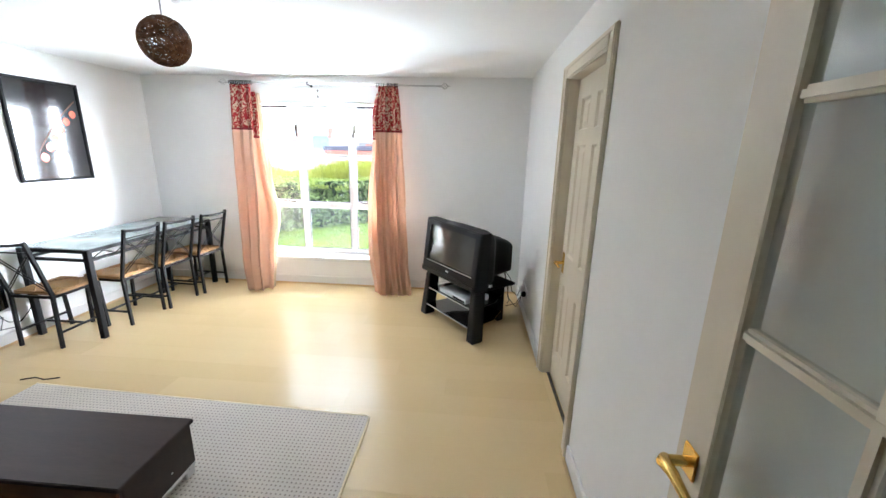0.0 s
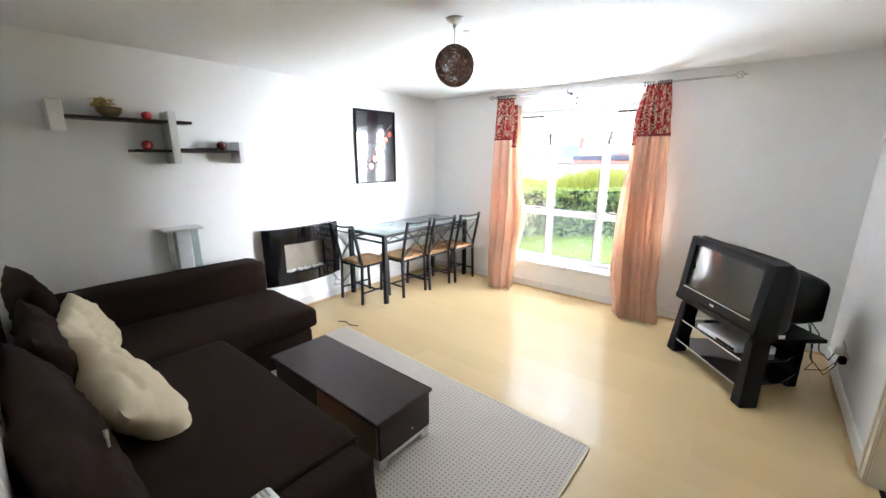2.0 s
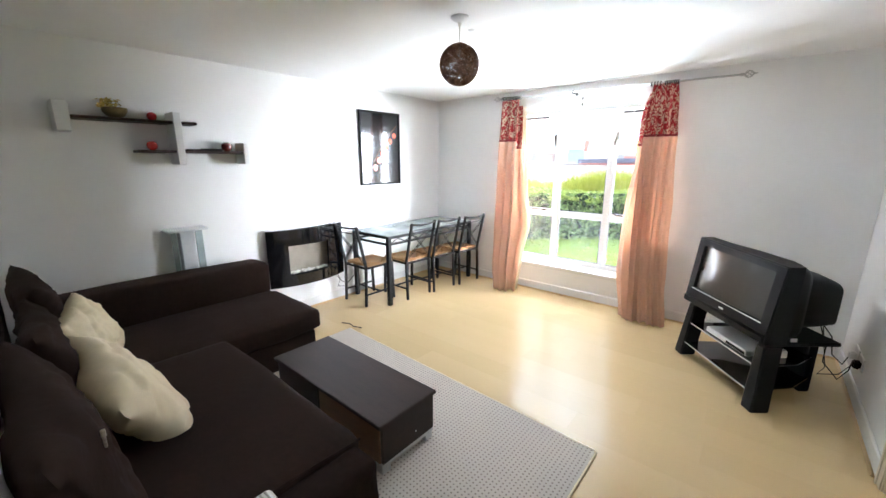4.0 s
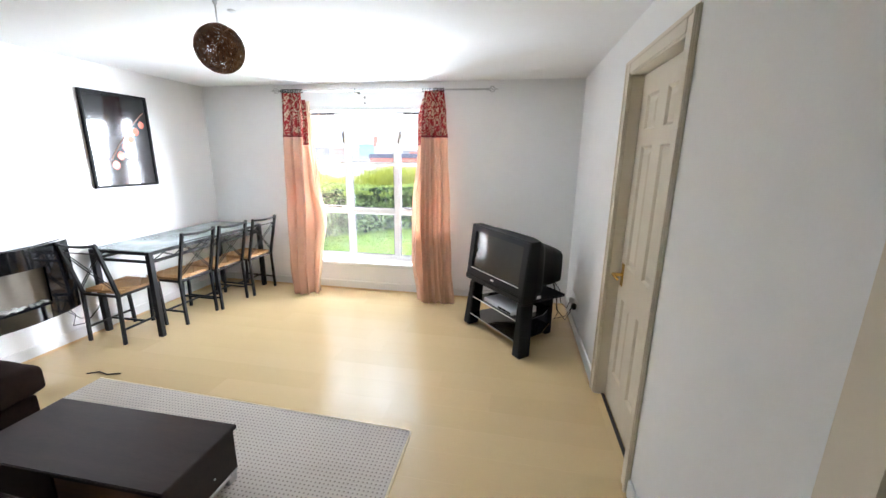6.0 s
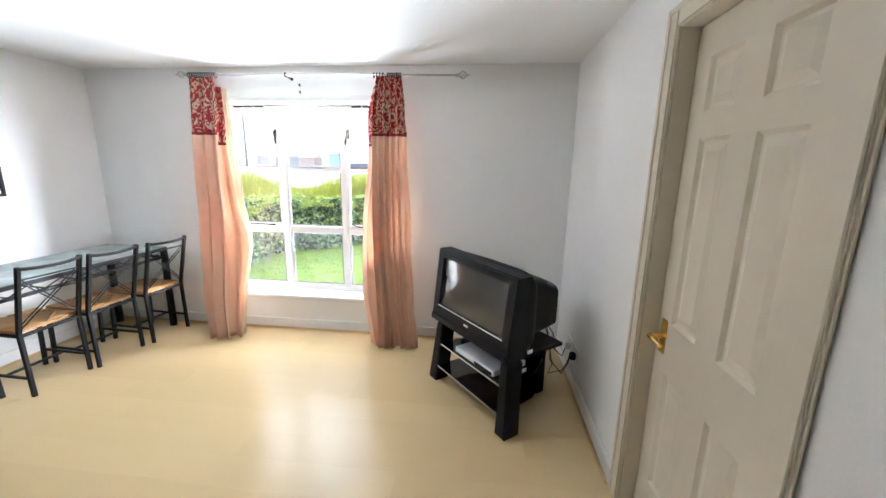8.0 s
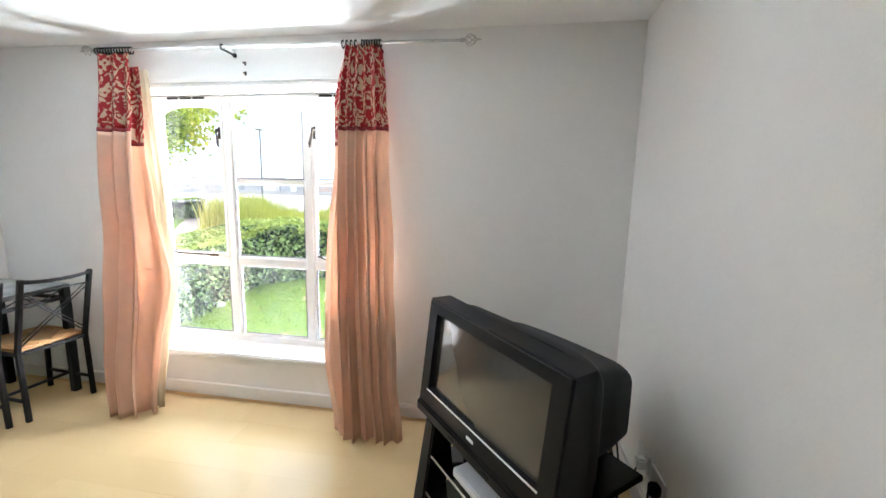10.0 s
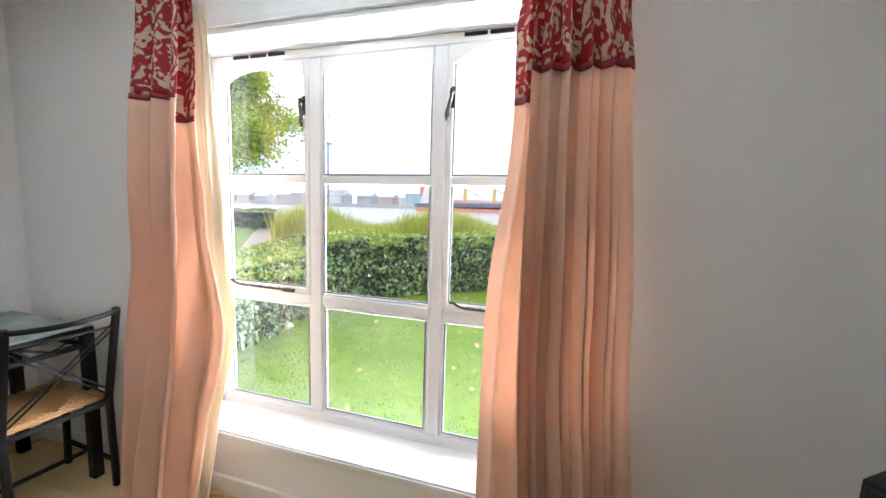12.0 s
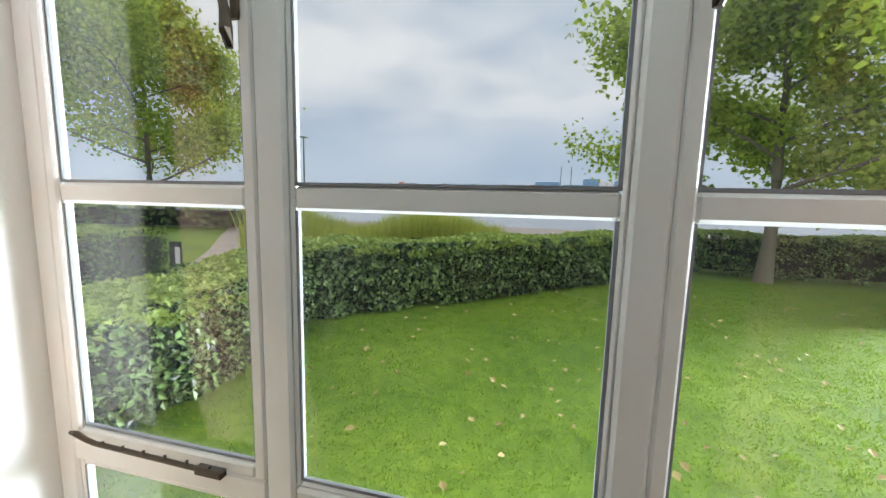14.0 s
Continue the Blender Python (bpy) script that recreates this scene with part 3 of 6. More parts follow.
bays = ((WX0 + 0.055, M1[0], True), (M1[1], M2[0], False), (M2[1], WX1 - 0.055, True))
for x0, x1, opens in bays:
    stile = 0.025 if opens else 0.009
    y0 = WF - 0.003 if opens else WF + 0.002
    s = arched_sash("casement" if opens else "fixed_light", x0 + 0.0003, x1 - 0.0003, 0.9303, 1.9547, stile, 1.445, 0.045, y0, WF + 0.026, win)
    gy = WF + 0.013
    pane(x0 + stile, x1 - stile, 0.932 + stile, 1.425, gy, s)
    pane(x0 + stile, x1 - stile, 1.465, 1.945, gy, s)
    low = bmesh.new()
    for lo, hi in (((x0, WF + 0.006, FB + 0.046), (x0 + 0.014, WF + 0.026, 0.879)), ((x1 - 0.014, WF + 0.006, FB + 0.046), (x1, WF + 0.026, 0.879)),
                   ((x0 + 0.014, WF + 0.006, FB + 0.046), (x1 - 0.014, WF + 0.026, FB + 0.062)), ((x0 + 0.014, WF + 0.006, 0.866), (x1 - 0.014, WF + 0.026, 0.879))):
        box(lo, hi, 0.003, bm=low)
    s2 = part("lower_light", low, M_GLOSSWHITE, win)
    pane(x0 + 0.014, x1 - 0.014, FB + 0.062, 0.866, gy, s2, M_MISTPANE)
    if opens:
        vent = bmesh.new()
        cx = (x0 + x1) / 2
        vx0 = x0 + 0.075 if x0 < -1 else x0 + 0.06
        for k in range(3):
            box((vx0 + 0.097 * k, WF - 0.004, 1.978), (vx0 + 0.097 * k + 0.088, WF + 0.001, 1.993), 0.002, bm=vent)
        part("vent_slot", vent, M_BLACKPLASTIC, win, "black trickle vent slots")
        # peg stay along the bottom rail
        st = bmesh.new()
        zs, ys = 0.943, WF - 0.022
        a, b = x0 + 0.085, x1 - 0.075
        tube([(a - 0.045, ys - 0.006, zs + 0.022), (a - 0.028, ys - 0.008, zs + 0.024), (a - 0.01, ys - 0.004, zs + 0.012), (a + 0.01, ys, zs + 0.004), (b, ys, zs)], [0.004, 0.006, 0.005, 0.005, 0.005], 8, bm=st)
        for k in range(6):
            xx = a + 0.03 + k * (b - a - 0.06) / 5
            rod((xx, ys, zs), (xx, ys, zs + 0.012), 0.003, seg=6, bm=st)
        box((b - 0.06, ys - 0.008, zs - 0.008), (b, ys + 0.01, zs + 0.008), 0.003, bm=st)
        part("stay", st, M_OLDBRASS, s, "tarnished metal peg stay")
        h = bmesh.new()
        left = x0 < -1
        hx = x1 - 0.025 if left else x0 + 0.025
        yy = y0
        box((hx - 0.009, yy - 0.006, 1.72), (hx + 0.009, yy, 1.80), 0.003, bm=h)
        rod((hx, yy - 0.03, 1.775), (hx, yy, 1.775), 0.008, seg=10, bm=h)
        d = 0.012 if not left else -0.016
        tube([(hx, yy - 0.028, 1.785), (hx, yy - 0.03, 1.755), (hx - d * 0.6, yy - 0.034, 1.72), (hx - d, yy - 0.04, 1.69), (hx - d * 1.1, yy - 0.036, 1.665)], [0.006, 0.007, 0.008, 0.010, 0.006], 8, bm=h)
        part("handle", h, M_OLDBRASS, s, "aged brass casement fastener")

# ---- doors ----
door = thing("door_1", (XR, (DY0 + DY1) / 2, 0), "closed cream six-panel door in a cream frame", "door", kind="structure")
arch = bmesh.new()
for lo, hi in (((XR - 0.016, DY0 - 0.07, 0), (XR, DY0 + 0.012, DZ + 0.07)), ((XR - 0.016, DY1 - 0.012, 0), (XR, DY1 + 0.07, DZ + 0.07)), ((XR - 0.016, DY0 + 0.012, DZ - 0.012), (XR, DY1 - 0.012, DZ + 0.07))):
    box(lo, hi, 0.006, 2, bm=arch)
for lo, hi in (((XR - 0.022, DY0 - 0.062, 0), (XR - 0.0155, DY0 - 0.04, DZ + 0.062)), ((XR - 0.022, DY1 + 0.04, 0), (XR - 0.0155, DY1 + 0.062, DZ + 0.062)), ((XR - 0.022, DY0 - 0.04, DZ + 0.04), (XR - 0.0155, DY1 + 0.04, DZ + 0.062))):
    box(lo, hi, 0.003, bm=arch)
part("architrave", arch, M_CREAM, door)
lin = bmesh.new()
for lo, hi in (((XR, DY0, 0), (XR + 0.14, DY0 + 0.012, DZ)), ((XR, DY1 - 0.012, 0), (XR + 0.14, DY1, DZ)), ((XR, DY0 + 0.012, DZ - 0.012), (XR + 0.14, DY1 - 0.012, DZ))):
    box(lo, hi, 0.002, bm=lin)
part("lining", lin, M_CREAM, door)
LX = XR + 0.065  # face of the leaf
LY0, LY1, LZ1 = DY0 + 0.015, DY1 - 0.015, DZ - 0.018
leaf = bmesh.new()
cols = ((2.880, 3.060), (3.180, 3.350))
rows_d = ((0.22, 0.715), (0.92, 1.605), (1.69, 1.868))
ys = sorted({LY0, LY1, *[v for c in cols for v in c]})
zs = sorted({0.006, LZ1, *[v for r in rows_d for v in r]})
for i in range(len(ys) - 1):
    for j in range(len(zs) - 1):
        hole = any(abs(ys[i] - c[0]) < 1e-6 for c in cols) and any(abs(zs[j] - r[0]) < 1e-6 for r in rows_d)
        if not hole:
            box((LX, ys[i], zs[j]), (LX + 0.04, ys[i + 1], zs[j + 1]), 0, bm=leaf)
leaf_ob = part("door_leaf", leaf, M_CREAM, door, smooth=0)
for c in cols:
    for r in rows_d:
        pb = bmesh.new()
        n_in = [(0.0, 0.0), (0.012, 0.012), (0.022, 0.012), (0.045, 0.004)]
        loops = []
        for inset, depth in n_in:
            loops.append([pb.verts.new((LX + depth, y, z)) for y, z in ((c[0] + inset, r[0] + inset), (c[1] - inset, r[0] + inset), (c[1] - inset, r[1] - inset), (c[0] + inset, r[1] - inset))])
        for a, b in zip(loops, loops[1:]):
            for k in range(4):
                pb.faces.new((a[k], a[(k + 1) % 4], b[(k + 1) % 4], b[k]))
        pb.faces.new(loops[-1])
        bk = [pb.verts.new((LX + 0.03, v.co.y, v.co.z)) for v in loops[0]]
        for k in range(4):
            pb.faces.new((loops[0][k], loops[0][(k + 1) % 4], bk[(k + 1) % 4], bk[k]))
        pb.faces.new(bk)
        part("panel", pb, M_CREAM, leaf_ob, smooth=10)
kn = bmesh.new()
KY, KZ = LY1 - 0.055, 0.855
box((LX - 0.005, KY - 0.022, KZ - 0.07), (LX, KY + 0.022, KZ + 0.07), 0.004, 2, bm=kn)
rod((LX - 0.045, KY, KZ), (LX, KY, KZ), 0.011, seg=14, bm=kn)
tube([(LX - 0.045, KY, KZ), (LX - 0.055, KY - 0.01, KZ + 0.002), (LX - 0.056, KY - 0.045, KZ + 0.004), (LX - 0.05, KY - 0.085, KZ - 0.006)], [0.012, 0.013, 0.010, 0.008], 12, bm=kn)
part("door_handle", kn, M_BRASS, door, "polished brass door handle")
structure("threshold", box((XR + 0.040, DY0 + 0.013, 0), (XR + 0.062, DY1 - 0.013, 0.005), 0.002), M_RUBBER, "dark threshold strip under the door", "threshold")

# glazed door, standing open along the east wall
gd = thing("door_2", (1.54, 0.94, 0), "open cream glazed door with small panes and brass handle", "door", kind="structure")
GXa, GXb, GY0, GY1 = 1.515, 1.553, 0.935, 1.655
g = bmesh.new()
box((GXa, GY1 - 0.10, 0.006), (GXb, GY1, 1.985), 0.004, bm=g)
box((GXa, GY0, 0.006), (GXb, GY0 + 0.10, 1.985), 0.004, bm=g)
box((GXa + 0.001, GY0 + 0.10, 1.89), (GXb - 0.001, GY1 - 0.10, 1.985), 0.004, bm=g)
box((GXa + 0.001, GY0 + 0.10, 0.006), (GXb - 0.001, GY1 - 0.10, 0.486), 0.004, bm=g)
part("stile_frame", g, M_CREAM, gd)
zbars, ymid = (0.874, 1.262, 1.65), 1.32
gb = bmesh.new()
for z in zbars:
    box((GXa + 0.003, GY0 + 0.10, z - 0.013), (GXb - 0.003, GY1 - 0.10, z + 0.013), 0.007, 2, bm=gb)
box((GXa + 0.004, ymid - 0.013, 0.486), (GXb - 0.004, ymid + 0.013, 1.89), 0.007, 2, bm=gb)
part("glazing_bar", gb, M_CREAM, gd)
zz = (0.486, *zbars, 1.89)
for a, b in zip(zz, zz[1:]):
    for c, d in ((GY0 + 0.10, ymid - 0.013), (ymid + 0.013, GY1 - 0.10)):
        p = part("pane", box(((GXa + GXb) / 2 - 0.002, c, a), ((GXa + GXb) / 2 + 0.002, d, b), 0), M_DOORGLASS, gd, smooth=0)
        p.visible_shadow = False
gh = bmesh.new()
hy, hz = GY1 - 0.055, 0.95
box((GXa - 0.006, hy - 0.024, hz - 0.034), (GXa, hy + 0.024, hz + 0.034), 0.005, 2, bm=gh)
rod((GXa - 0.05, hy, hz), (GXa, hy, hz), 0.011, seg=14, bm=gh)
tube([(GXa - 0.05, hy + 0.004, hz), (GXa - 0.06, hy - 0.01, hz + 0.004), (GXa - 0.062, hy - 0.05, hz + 0.012), (GXa - 0.056, hy - 0.09, hz - 0.004), (GXa - 0.05, hy - 0.115, hz - 0.012)], [0.012, 0.014, 0.011, 0.009, 0.011], 12, bm=gh)
part("door_handle", gh, M_BRASS, gd, "polished brass lever handle")
ga = bmesh.new()
for lo, hi in (((GX0 - 0.07, YS, 0), (GX0, YS + 0.014, DZ + 0.07)), ((GX0, YS, DZ), (XR, YS + 0.014, DZ + 0.07))):
    box(lo, hi, 0.005, 2, bm=ga)
structure("trim", ga, M_CREAM, "cream architrave round the hall doorway", "architrave")

# ---- curtains and rail ----
RY, RZ = 4.955, 2.178
def rail_z(x):
    return RZ + 0.012 - 0.022 * (x + 1.55) / 2.34


rail = thing("curtain_rail", (-0.43, RY, RZ), "slim steel curtain rail with cage finials and black brackets", "curtain rail")
part("pole", rod((-1.50, RY, rail_z(-1.50)), (0.68, RY, rail_z(0.68)), 0.008, seg=12), M_CHROME, rail)


for ex, s in ((-1.50, -1), (0.68, 1)):
    fb = bmesh.new()
    z = rail_z(ex)
    rod((ex, RY, z), (ex + s * 0.02, RY, z), 0.012, seg=12, bm=fb)
    for k in range(6):
        pts = []
        for i in range(9):
            u = i / 8
            ang = k * math.pi / 3 + u * 2.2
            r = 0.026 * math.sin(math.pi * u) + 0.002
            pts.append((ex + s * (0.02 + 0.065 * u), RY + r * math.cos(ang), z + r * math.sin(ang)))
        tube(pts, 0.003, 6, bm=fb)
    rod((ex + s * 0.085, RY, z), (ex + s * 0.11, RY, z), 0.007, 0.001, 10, bm=fb)
    part("finial", fb, M_CHROME, rail, "twisted cage finial")
for bx in (-1.47, -0.665, 0.23):
    z = rail_z(bx)
    bb = bmesh.new()
    rod((bx, YF, z - 0.01), (bx, RY + 0.008, z - 0.01), 0.006, seg=8, bm=bb)
    tube([(bx, RY + 0.014 * math.cos(a), z + 0.014 * math.sin(a)) for a in [k * math.pi / 6 for k in range(12)]], 0.005, 6, bm=bb, closed=True)
    rod((bx, YF - 0.006, z - 0.01), (bx, YF, z - 0.01), 0.013, seg=14, bm=bb)
    part("bracket", bb, M_BLACKMETAL, rail, "black wall bracket")
hooks = thing("wall_hook", (-0.60, YF, 2.12), "two old brass screw hooks in the white wall", "hook")
for z in (2.125, 2.07):
    hk = rod((-0.60, YF - 0.02, z), (-0.60, YF, z), 0.005, seg=8)
    box((-0.606, YF - 0.004, z - 0.012), (-0.594, YF, z + 0.012), 0.002, bm=hk)
    part("hook", hk, M_OLDBRASS, hooks)


def lerp(tab, z):
    for (z0, v0), (z1, v1) in zip(tab, tab[1:]):
        if z0 >= z >= z1:
            u = (z0 - z) / (z0 - z1)
            u = u * u * (3 - 2 * u)
            return v0 + (v1 - v0) * u
    return tab[-1][1] if z < tab[-1][0] else tab[0][1]


def cloth(name, left, right, depth, zt, zb, folds, amp, mat, parent, label="", cuts=120, rows=40, seed=0.0, hem=0.0, warp=0.05, turn=0.0):
    """A hanging cloth in uneven folds between two edge lines, with real thickness; turn tucks one edge back."""
    bm = bmesh.new()
    uvl = bm.loops.layers.uv.new("UVMap")
    g = []
    for j in range(rows + 1):
        v = j / rows
        z = zt + (zb - zt) * v
        x0, x1, y = lerp(left, z), lerp(right, z), lerp(depth, z)
        line = []
        for i in range(cuts + 1):
            u = i / cuts
            uu = u + warp * noise.noise((u * 3.1 + seed, z * 0.45, seed)) + warp * 0.4 * noise.noise((u * 8 + seed, z * 0.8, seed + 2))
            ph = 2 * math.pi * folds * uu + seed + 0.35 * noise.noise((seed, z * 0.9, u * 2))
            a = amp * lerp(((2.3, 0.5), (1.7, 0.85), (0.9, 1.1), (0.0, 1.3)), z) * (0.72 + 0.75 * noise.noise((u * folds * 1.3 + seed, z * 0.5, 3)))
            if u > 0.80:
                a *= 1 - 0.8 * (u - 0.80) / 0.20
            k = math.sin(ph)
            fold = a * (k + 0.22 * math.sin(2 * ph + 1.0))
            wob = 0.010 * noise.noise((u * 5, z * 2.2, seed + 5)) + 0.0035 * noise.noise((u * 14 + z * 3, z * 7, seed + 9))
            tuck = 0.0
            if turn > 0 and u > 0.80:
                tuck = turn * ((u - 0.80) / 0.20) ** 2
            if turn < 0 and u < 0.34:
                tuck = -turn * ((0.34 - u) / 0.34) ** 2
            x = x0 + (x1 - x0) * u + 0.30 * a * math.sin(2 * ph)
            zz = z + (hem * noise.noise((u * 5, seed, 1)) if j == rows else 0)
            line.append(bm.verts.new((x, y + fold + wob + tuck, zz)))
        g.append(line)
    width = max(folds * amp * 5.0, 0.16)
    for j in range(rows):
        for i in range(cuts):
            f = bm.faces.new((g[j][i], g[j][i + 1], g[j + 1][i + 1], g[j + 1][i]))
            for lp, (a, b) in zip(f.loops, ((i, j), (i + 1, j), (i + 1, j + 1), (i, j + 1))):
                lp[uvl].uv = (a / cuts * width, (zt + (zb - zt) * b / rows))
    ob = part(name, bm, mat, parent, label, smooth=60)
    so = ob.modifiers.new("thickness", "SOLIDIFY")
    so.thickness = 0.003
    return ob


def curtain(base, label, main, inner, rings):
    """main and inner: (left, right, depth, folds, amp, band end, seed, warp, turn) for the front folds and the edge turned to the window."""
    c = thing("curtain", base, label, "curtain", "pair of curtains")
    for tag, (left, right, depth, folds, amp, band, seed, warp, turn) in (("", main), ("edge_", inner)):
        zt = 2.165 if not tag else 2.10
        k = dict(seed=seed, warp=warp, turn=turn)
        cloth(tag + "top_band", left, right, depth, zt, band, folds, amp, M_DAMASK, c, "cream cloth with dark red flowers", rows=16, **k)
        cloth(tag + "trim", left, right, [(z, y - 0.004) for z, y in depth], band + 0.004, band - 0.016, folds, amp, M_TRIM, c, "dark red braid", rows=2, **k)
        cloth(tag + "drop", left, right, depth, band - 0.002, 0.012, folds, amp, M_CURTAIN, c, "salmon beige satin", rows=40, hem=0.02, **k)
    for x in rings:
        z = rail_z(x)
        rb = tube([(x, RY + 0.018 * math.cos(a), z - 0.004 + 0.018 * math.sin(a)) for a in [k * math.pi / 7 for k in range(14)]], 0.004, 6, closed=True)
        part("ring", rb, M_BLACKMETAL, c, "black curtain ring")
    return c


left_curtain = curtain((-1.42, 4.9, 0), "salmon beige curtain with red flowered top, gathered beside window",
        (((2.3, -1.482), (1.7, -1.488), (1.0, -1.485), (0.4, -1.44), (0.0, -1.40)), ((2.3, -1.26), (1.7, -1.255), (1.0, -1.24), (0.5, -1.22), (0.0, -1.20)), ((2.3, 4.95), (1.2, 4.885), (0.0, 4.74)), 2.5, 0.036, 1.735, 2.0, 0.07, 0.0),
        (((2.3, -1.40), (1.7, -1.42), (0.9, -1.42), (0.0, -1.34)), ((2.3, -1.24), (1.75, -1.215), (1.24, -1.165), (0.8, -1.06), (0.45, -1.10), (0.0, -1.13)), ((2.3, 4.98), (1.2, 4.94), (0.0, 4.80)), 1.6, 0.030, 1.655, 7.0, 0.06, -0.03),
        [-1.485 + 0.019 * k for k in range(13)])
cloth("lining", ((2.3, -1.27), (1.0, -1.24), (0.0, -1.20)), ((2.3, -1.215), (1.75, -1.18), (1.24, -1.13), (0.8, -1.06), (0.45, -1.10), (0.0, -1.13)), ((2.3, 5.005), (1.2, 4.985), (0.0, 4.85)), 2.09, 0.02, 1.6, 0.014, M_LINING, left_curtain, "cream lining showing at the free edge", cuts=60, rows=30, seed=4.0, warp=0.05)
curtain((0.2, 4.9, 0), "salmon beige curtain with red flowered top, hanging in deep folds",
        (((2.3, 0.085), (1.9, 0.05), (1.0, 0.05), (0.0, 0.10)), ((2.3, 0.245), (1.9, 0.285), (1.7, 0.305), (1.0, 0.345), (0.4, 0.38), (0.0, 0.425)), ((2.3, 4.95), (1.2, 4.88), (0.0, 4.79)), 5.2, 0.033, 1.735, 11.0, 0.07, 0.03),
        (((2.3, 0.085), (1.85, -0.005), (1.6, 0.0), (1.0, -0.055), (0.5, -0.05), (0.0, 0.02)), ((2.3, 0.14), (1.7, 0.16), (0.9, 0.17), (0.0, 0.22)), ((2.3, 4.975), (1.2, 4.93), (0.0, 4.83)), 1.9, 0.022, 1.66, 15.0, 0.04, 0.0),
        [0.05 + 0.024 * k for k in range(4)] + [0.16 + 0.014 * k for k in range(8)])

# ---- pictures ----
pic = thing("framed_picture", (XL, 4.0, 1.245), "black glossy framed print of orange lantern fruits on a twig", "picture")
PY0, PY1, PZ0, PZ1 = 3.715, 4.31, 1.232, 2.045
fb = bmesh.new()
for lo, hi in (((XL, PY0, PZ0), (XL + 0.03, PY0 + 0.022, PZ1)), ((XL, PY1 - 0.022, PZ0), (XL + 0.03, PY1, PZ1)), ((XL, PY0 + 0.022, PZ0), (XL + 0.03, PY1 - 0.022, PZ0 + 0.022)), ((XL, PY0 + 0.022, PZ1 - 0.022), (XL + 0.03, PY1 - 0.022, PZ1))):
    box(lo, hi, 0.003, bm=fb)
part("frame", fb, M_BLACKPLASTIC, pic)
part("glazed_print", box((XL, PY0 + 0.022, PZ0 + 0.022), (XL + 0.02, PY1 - 0.022, PZ1 - 0.022), 0), M_BLACKGLASS, pic, "black glossy print", smooth=0)
twig = [(PY0 + (PY1 - PY0) * (0.30 + 0.56 * u + 0.05 * u * u), PZ0 + (PZ1 - PZ0) * (0.30 + 0.62 * u - 0.10 * u * u)) for u in [k / 12 for k in range(13)]]
part("twig", tube([(XL + 0.021, y, z) for y, z in twig], 0.004, 6), M_TWIG, pic, "thin printed twig")
for k in range(6):
    y, z = twig[k * 2]
    r = 0.036 - 0.001 * k
    lm = lathe([(0.001, -r * 1.15), (r * 0.7, -r * 0.7), (r, -0.1 * r), (r * 0.85, r * 0.55), (r * 0.3, r), (0.001, r * 1.05)], (0, 0, 0), 14)
    for v in lm.verts:
        v.co = Vector((XL + 0.0205 + 0.05 * (v.co.x + r), y + 0.03 + v.co.y, z - 0.05 + v.co.z))
    part("lantern_fruit", lm, M_ORANGE, pic, "orange printed lantern fruit")
pic2 = thing("framed_picture", (-1.6, YS, 1.1), "large black glossy picture over the sofa", "picture")
p2 = bmesh.new()
box((-2.15, YS, 1.12), (-1.0, YS + 0.022, 2.0), 0.003, bm=p2)
part("canvas", p2, M_BLACKGLASS, pic2)
p3 = bmesh.new()
box((-2.17, YS, 1.10), (-2.15, YS + 0.026, 2.02), 0.002, bm=p3)
box((-1.0, YS, 1.10), (-0.98, YS + 0.026, 2.02), 0.002, bm=p3)
box((-2.15, YS, 1.10), (-1.0, YS + 0.026, 1.12), 0.002, bm=p3)
box((-2.15, YS, 2.0), (-1.0, YS + 0.026, 2.02), 0.002, bm=p3)
part("frame", p3, M_GREY, pic2, "thin grey frame")

# ---- pendant lamp ----
LC = Vector((-0.435, 2.80, 2.028))
pend = thing("pendant_lamp", (LC.x, LC.y, ZC), "unlit brown woven wicker ball pendant on white flex", "lamp")
part("ceiling_rose", lathe([(0.05, 0.0), (0.05, -0.008), (0.035, -0.02), (0.012, -0.03), (0.008, -0.05)], (LC.x, LC.y, ZC), 24), M_WHITEPLASTIC, pend, "white plastic ceiling rose")
part("flex", rod((LC.x, LC.y, LC.z + 0.1), (LC.x, LC.y, ZC - 0.03), 0.0035, seg=8), M_CORD, pend, "white flex")
rngl = random.Random(4)
for k in range(95):
    ax = Vector((rngl.gauss(0, 1), rngl.gauss(0, 1), rngl.gauss(0, 1))).normalized()
    q = ax.to_track_quat("Z", "Y")
    off = rngl.uniform(-0.075, 0.075)
    R = 0.106 + rngl.uniform(-0.002, 0.003)
    rr = math.sqrt(max(1e-4, R * R - off * off))
    part("strand", tube([LC + q @ Vector((rr * math.cos(a), rr * math.sin(a), off)) for a in [i * 2 * math.pi / 28 for i in range(28)]], 0.0022, 4, closed=True), M_WICKER, pend)
part("lamp_holder", rod((LC.x, LC.y, LC.z + 0.03), (LC.x, LC.y, LC.z + 0.105), 0.018, seg=12), M_WHITEPLASTIC, pend)
det = lathe([(0.022, 0.0), (0.020, -0.005), (0.012, -0.009), (0.002, -0.010)], (-0.513, 3.015, ZC), 20)
tagged(part("ceiling_plate", det, M_WHITEPLASTIC), "small white round plate on the ceiling", "ceiling plate")

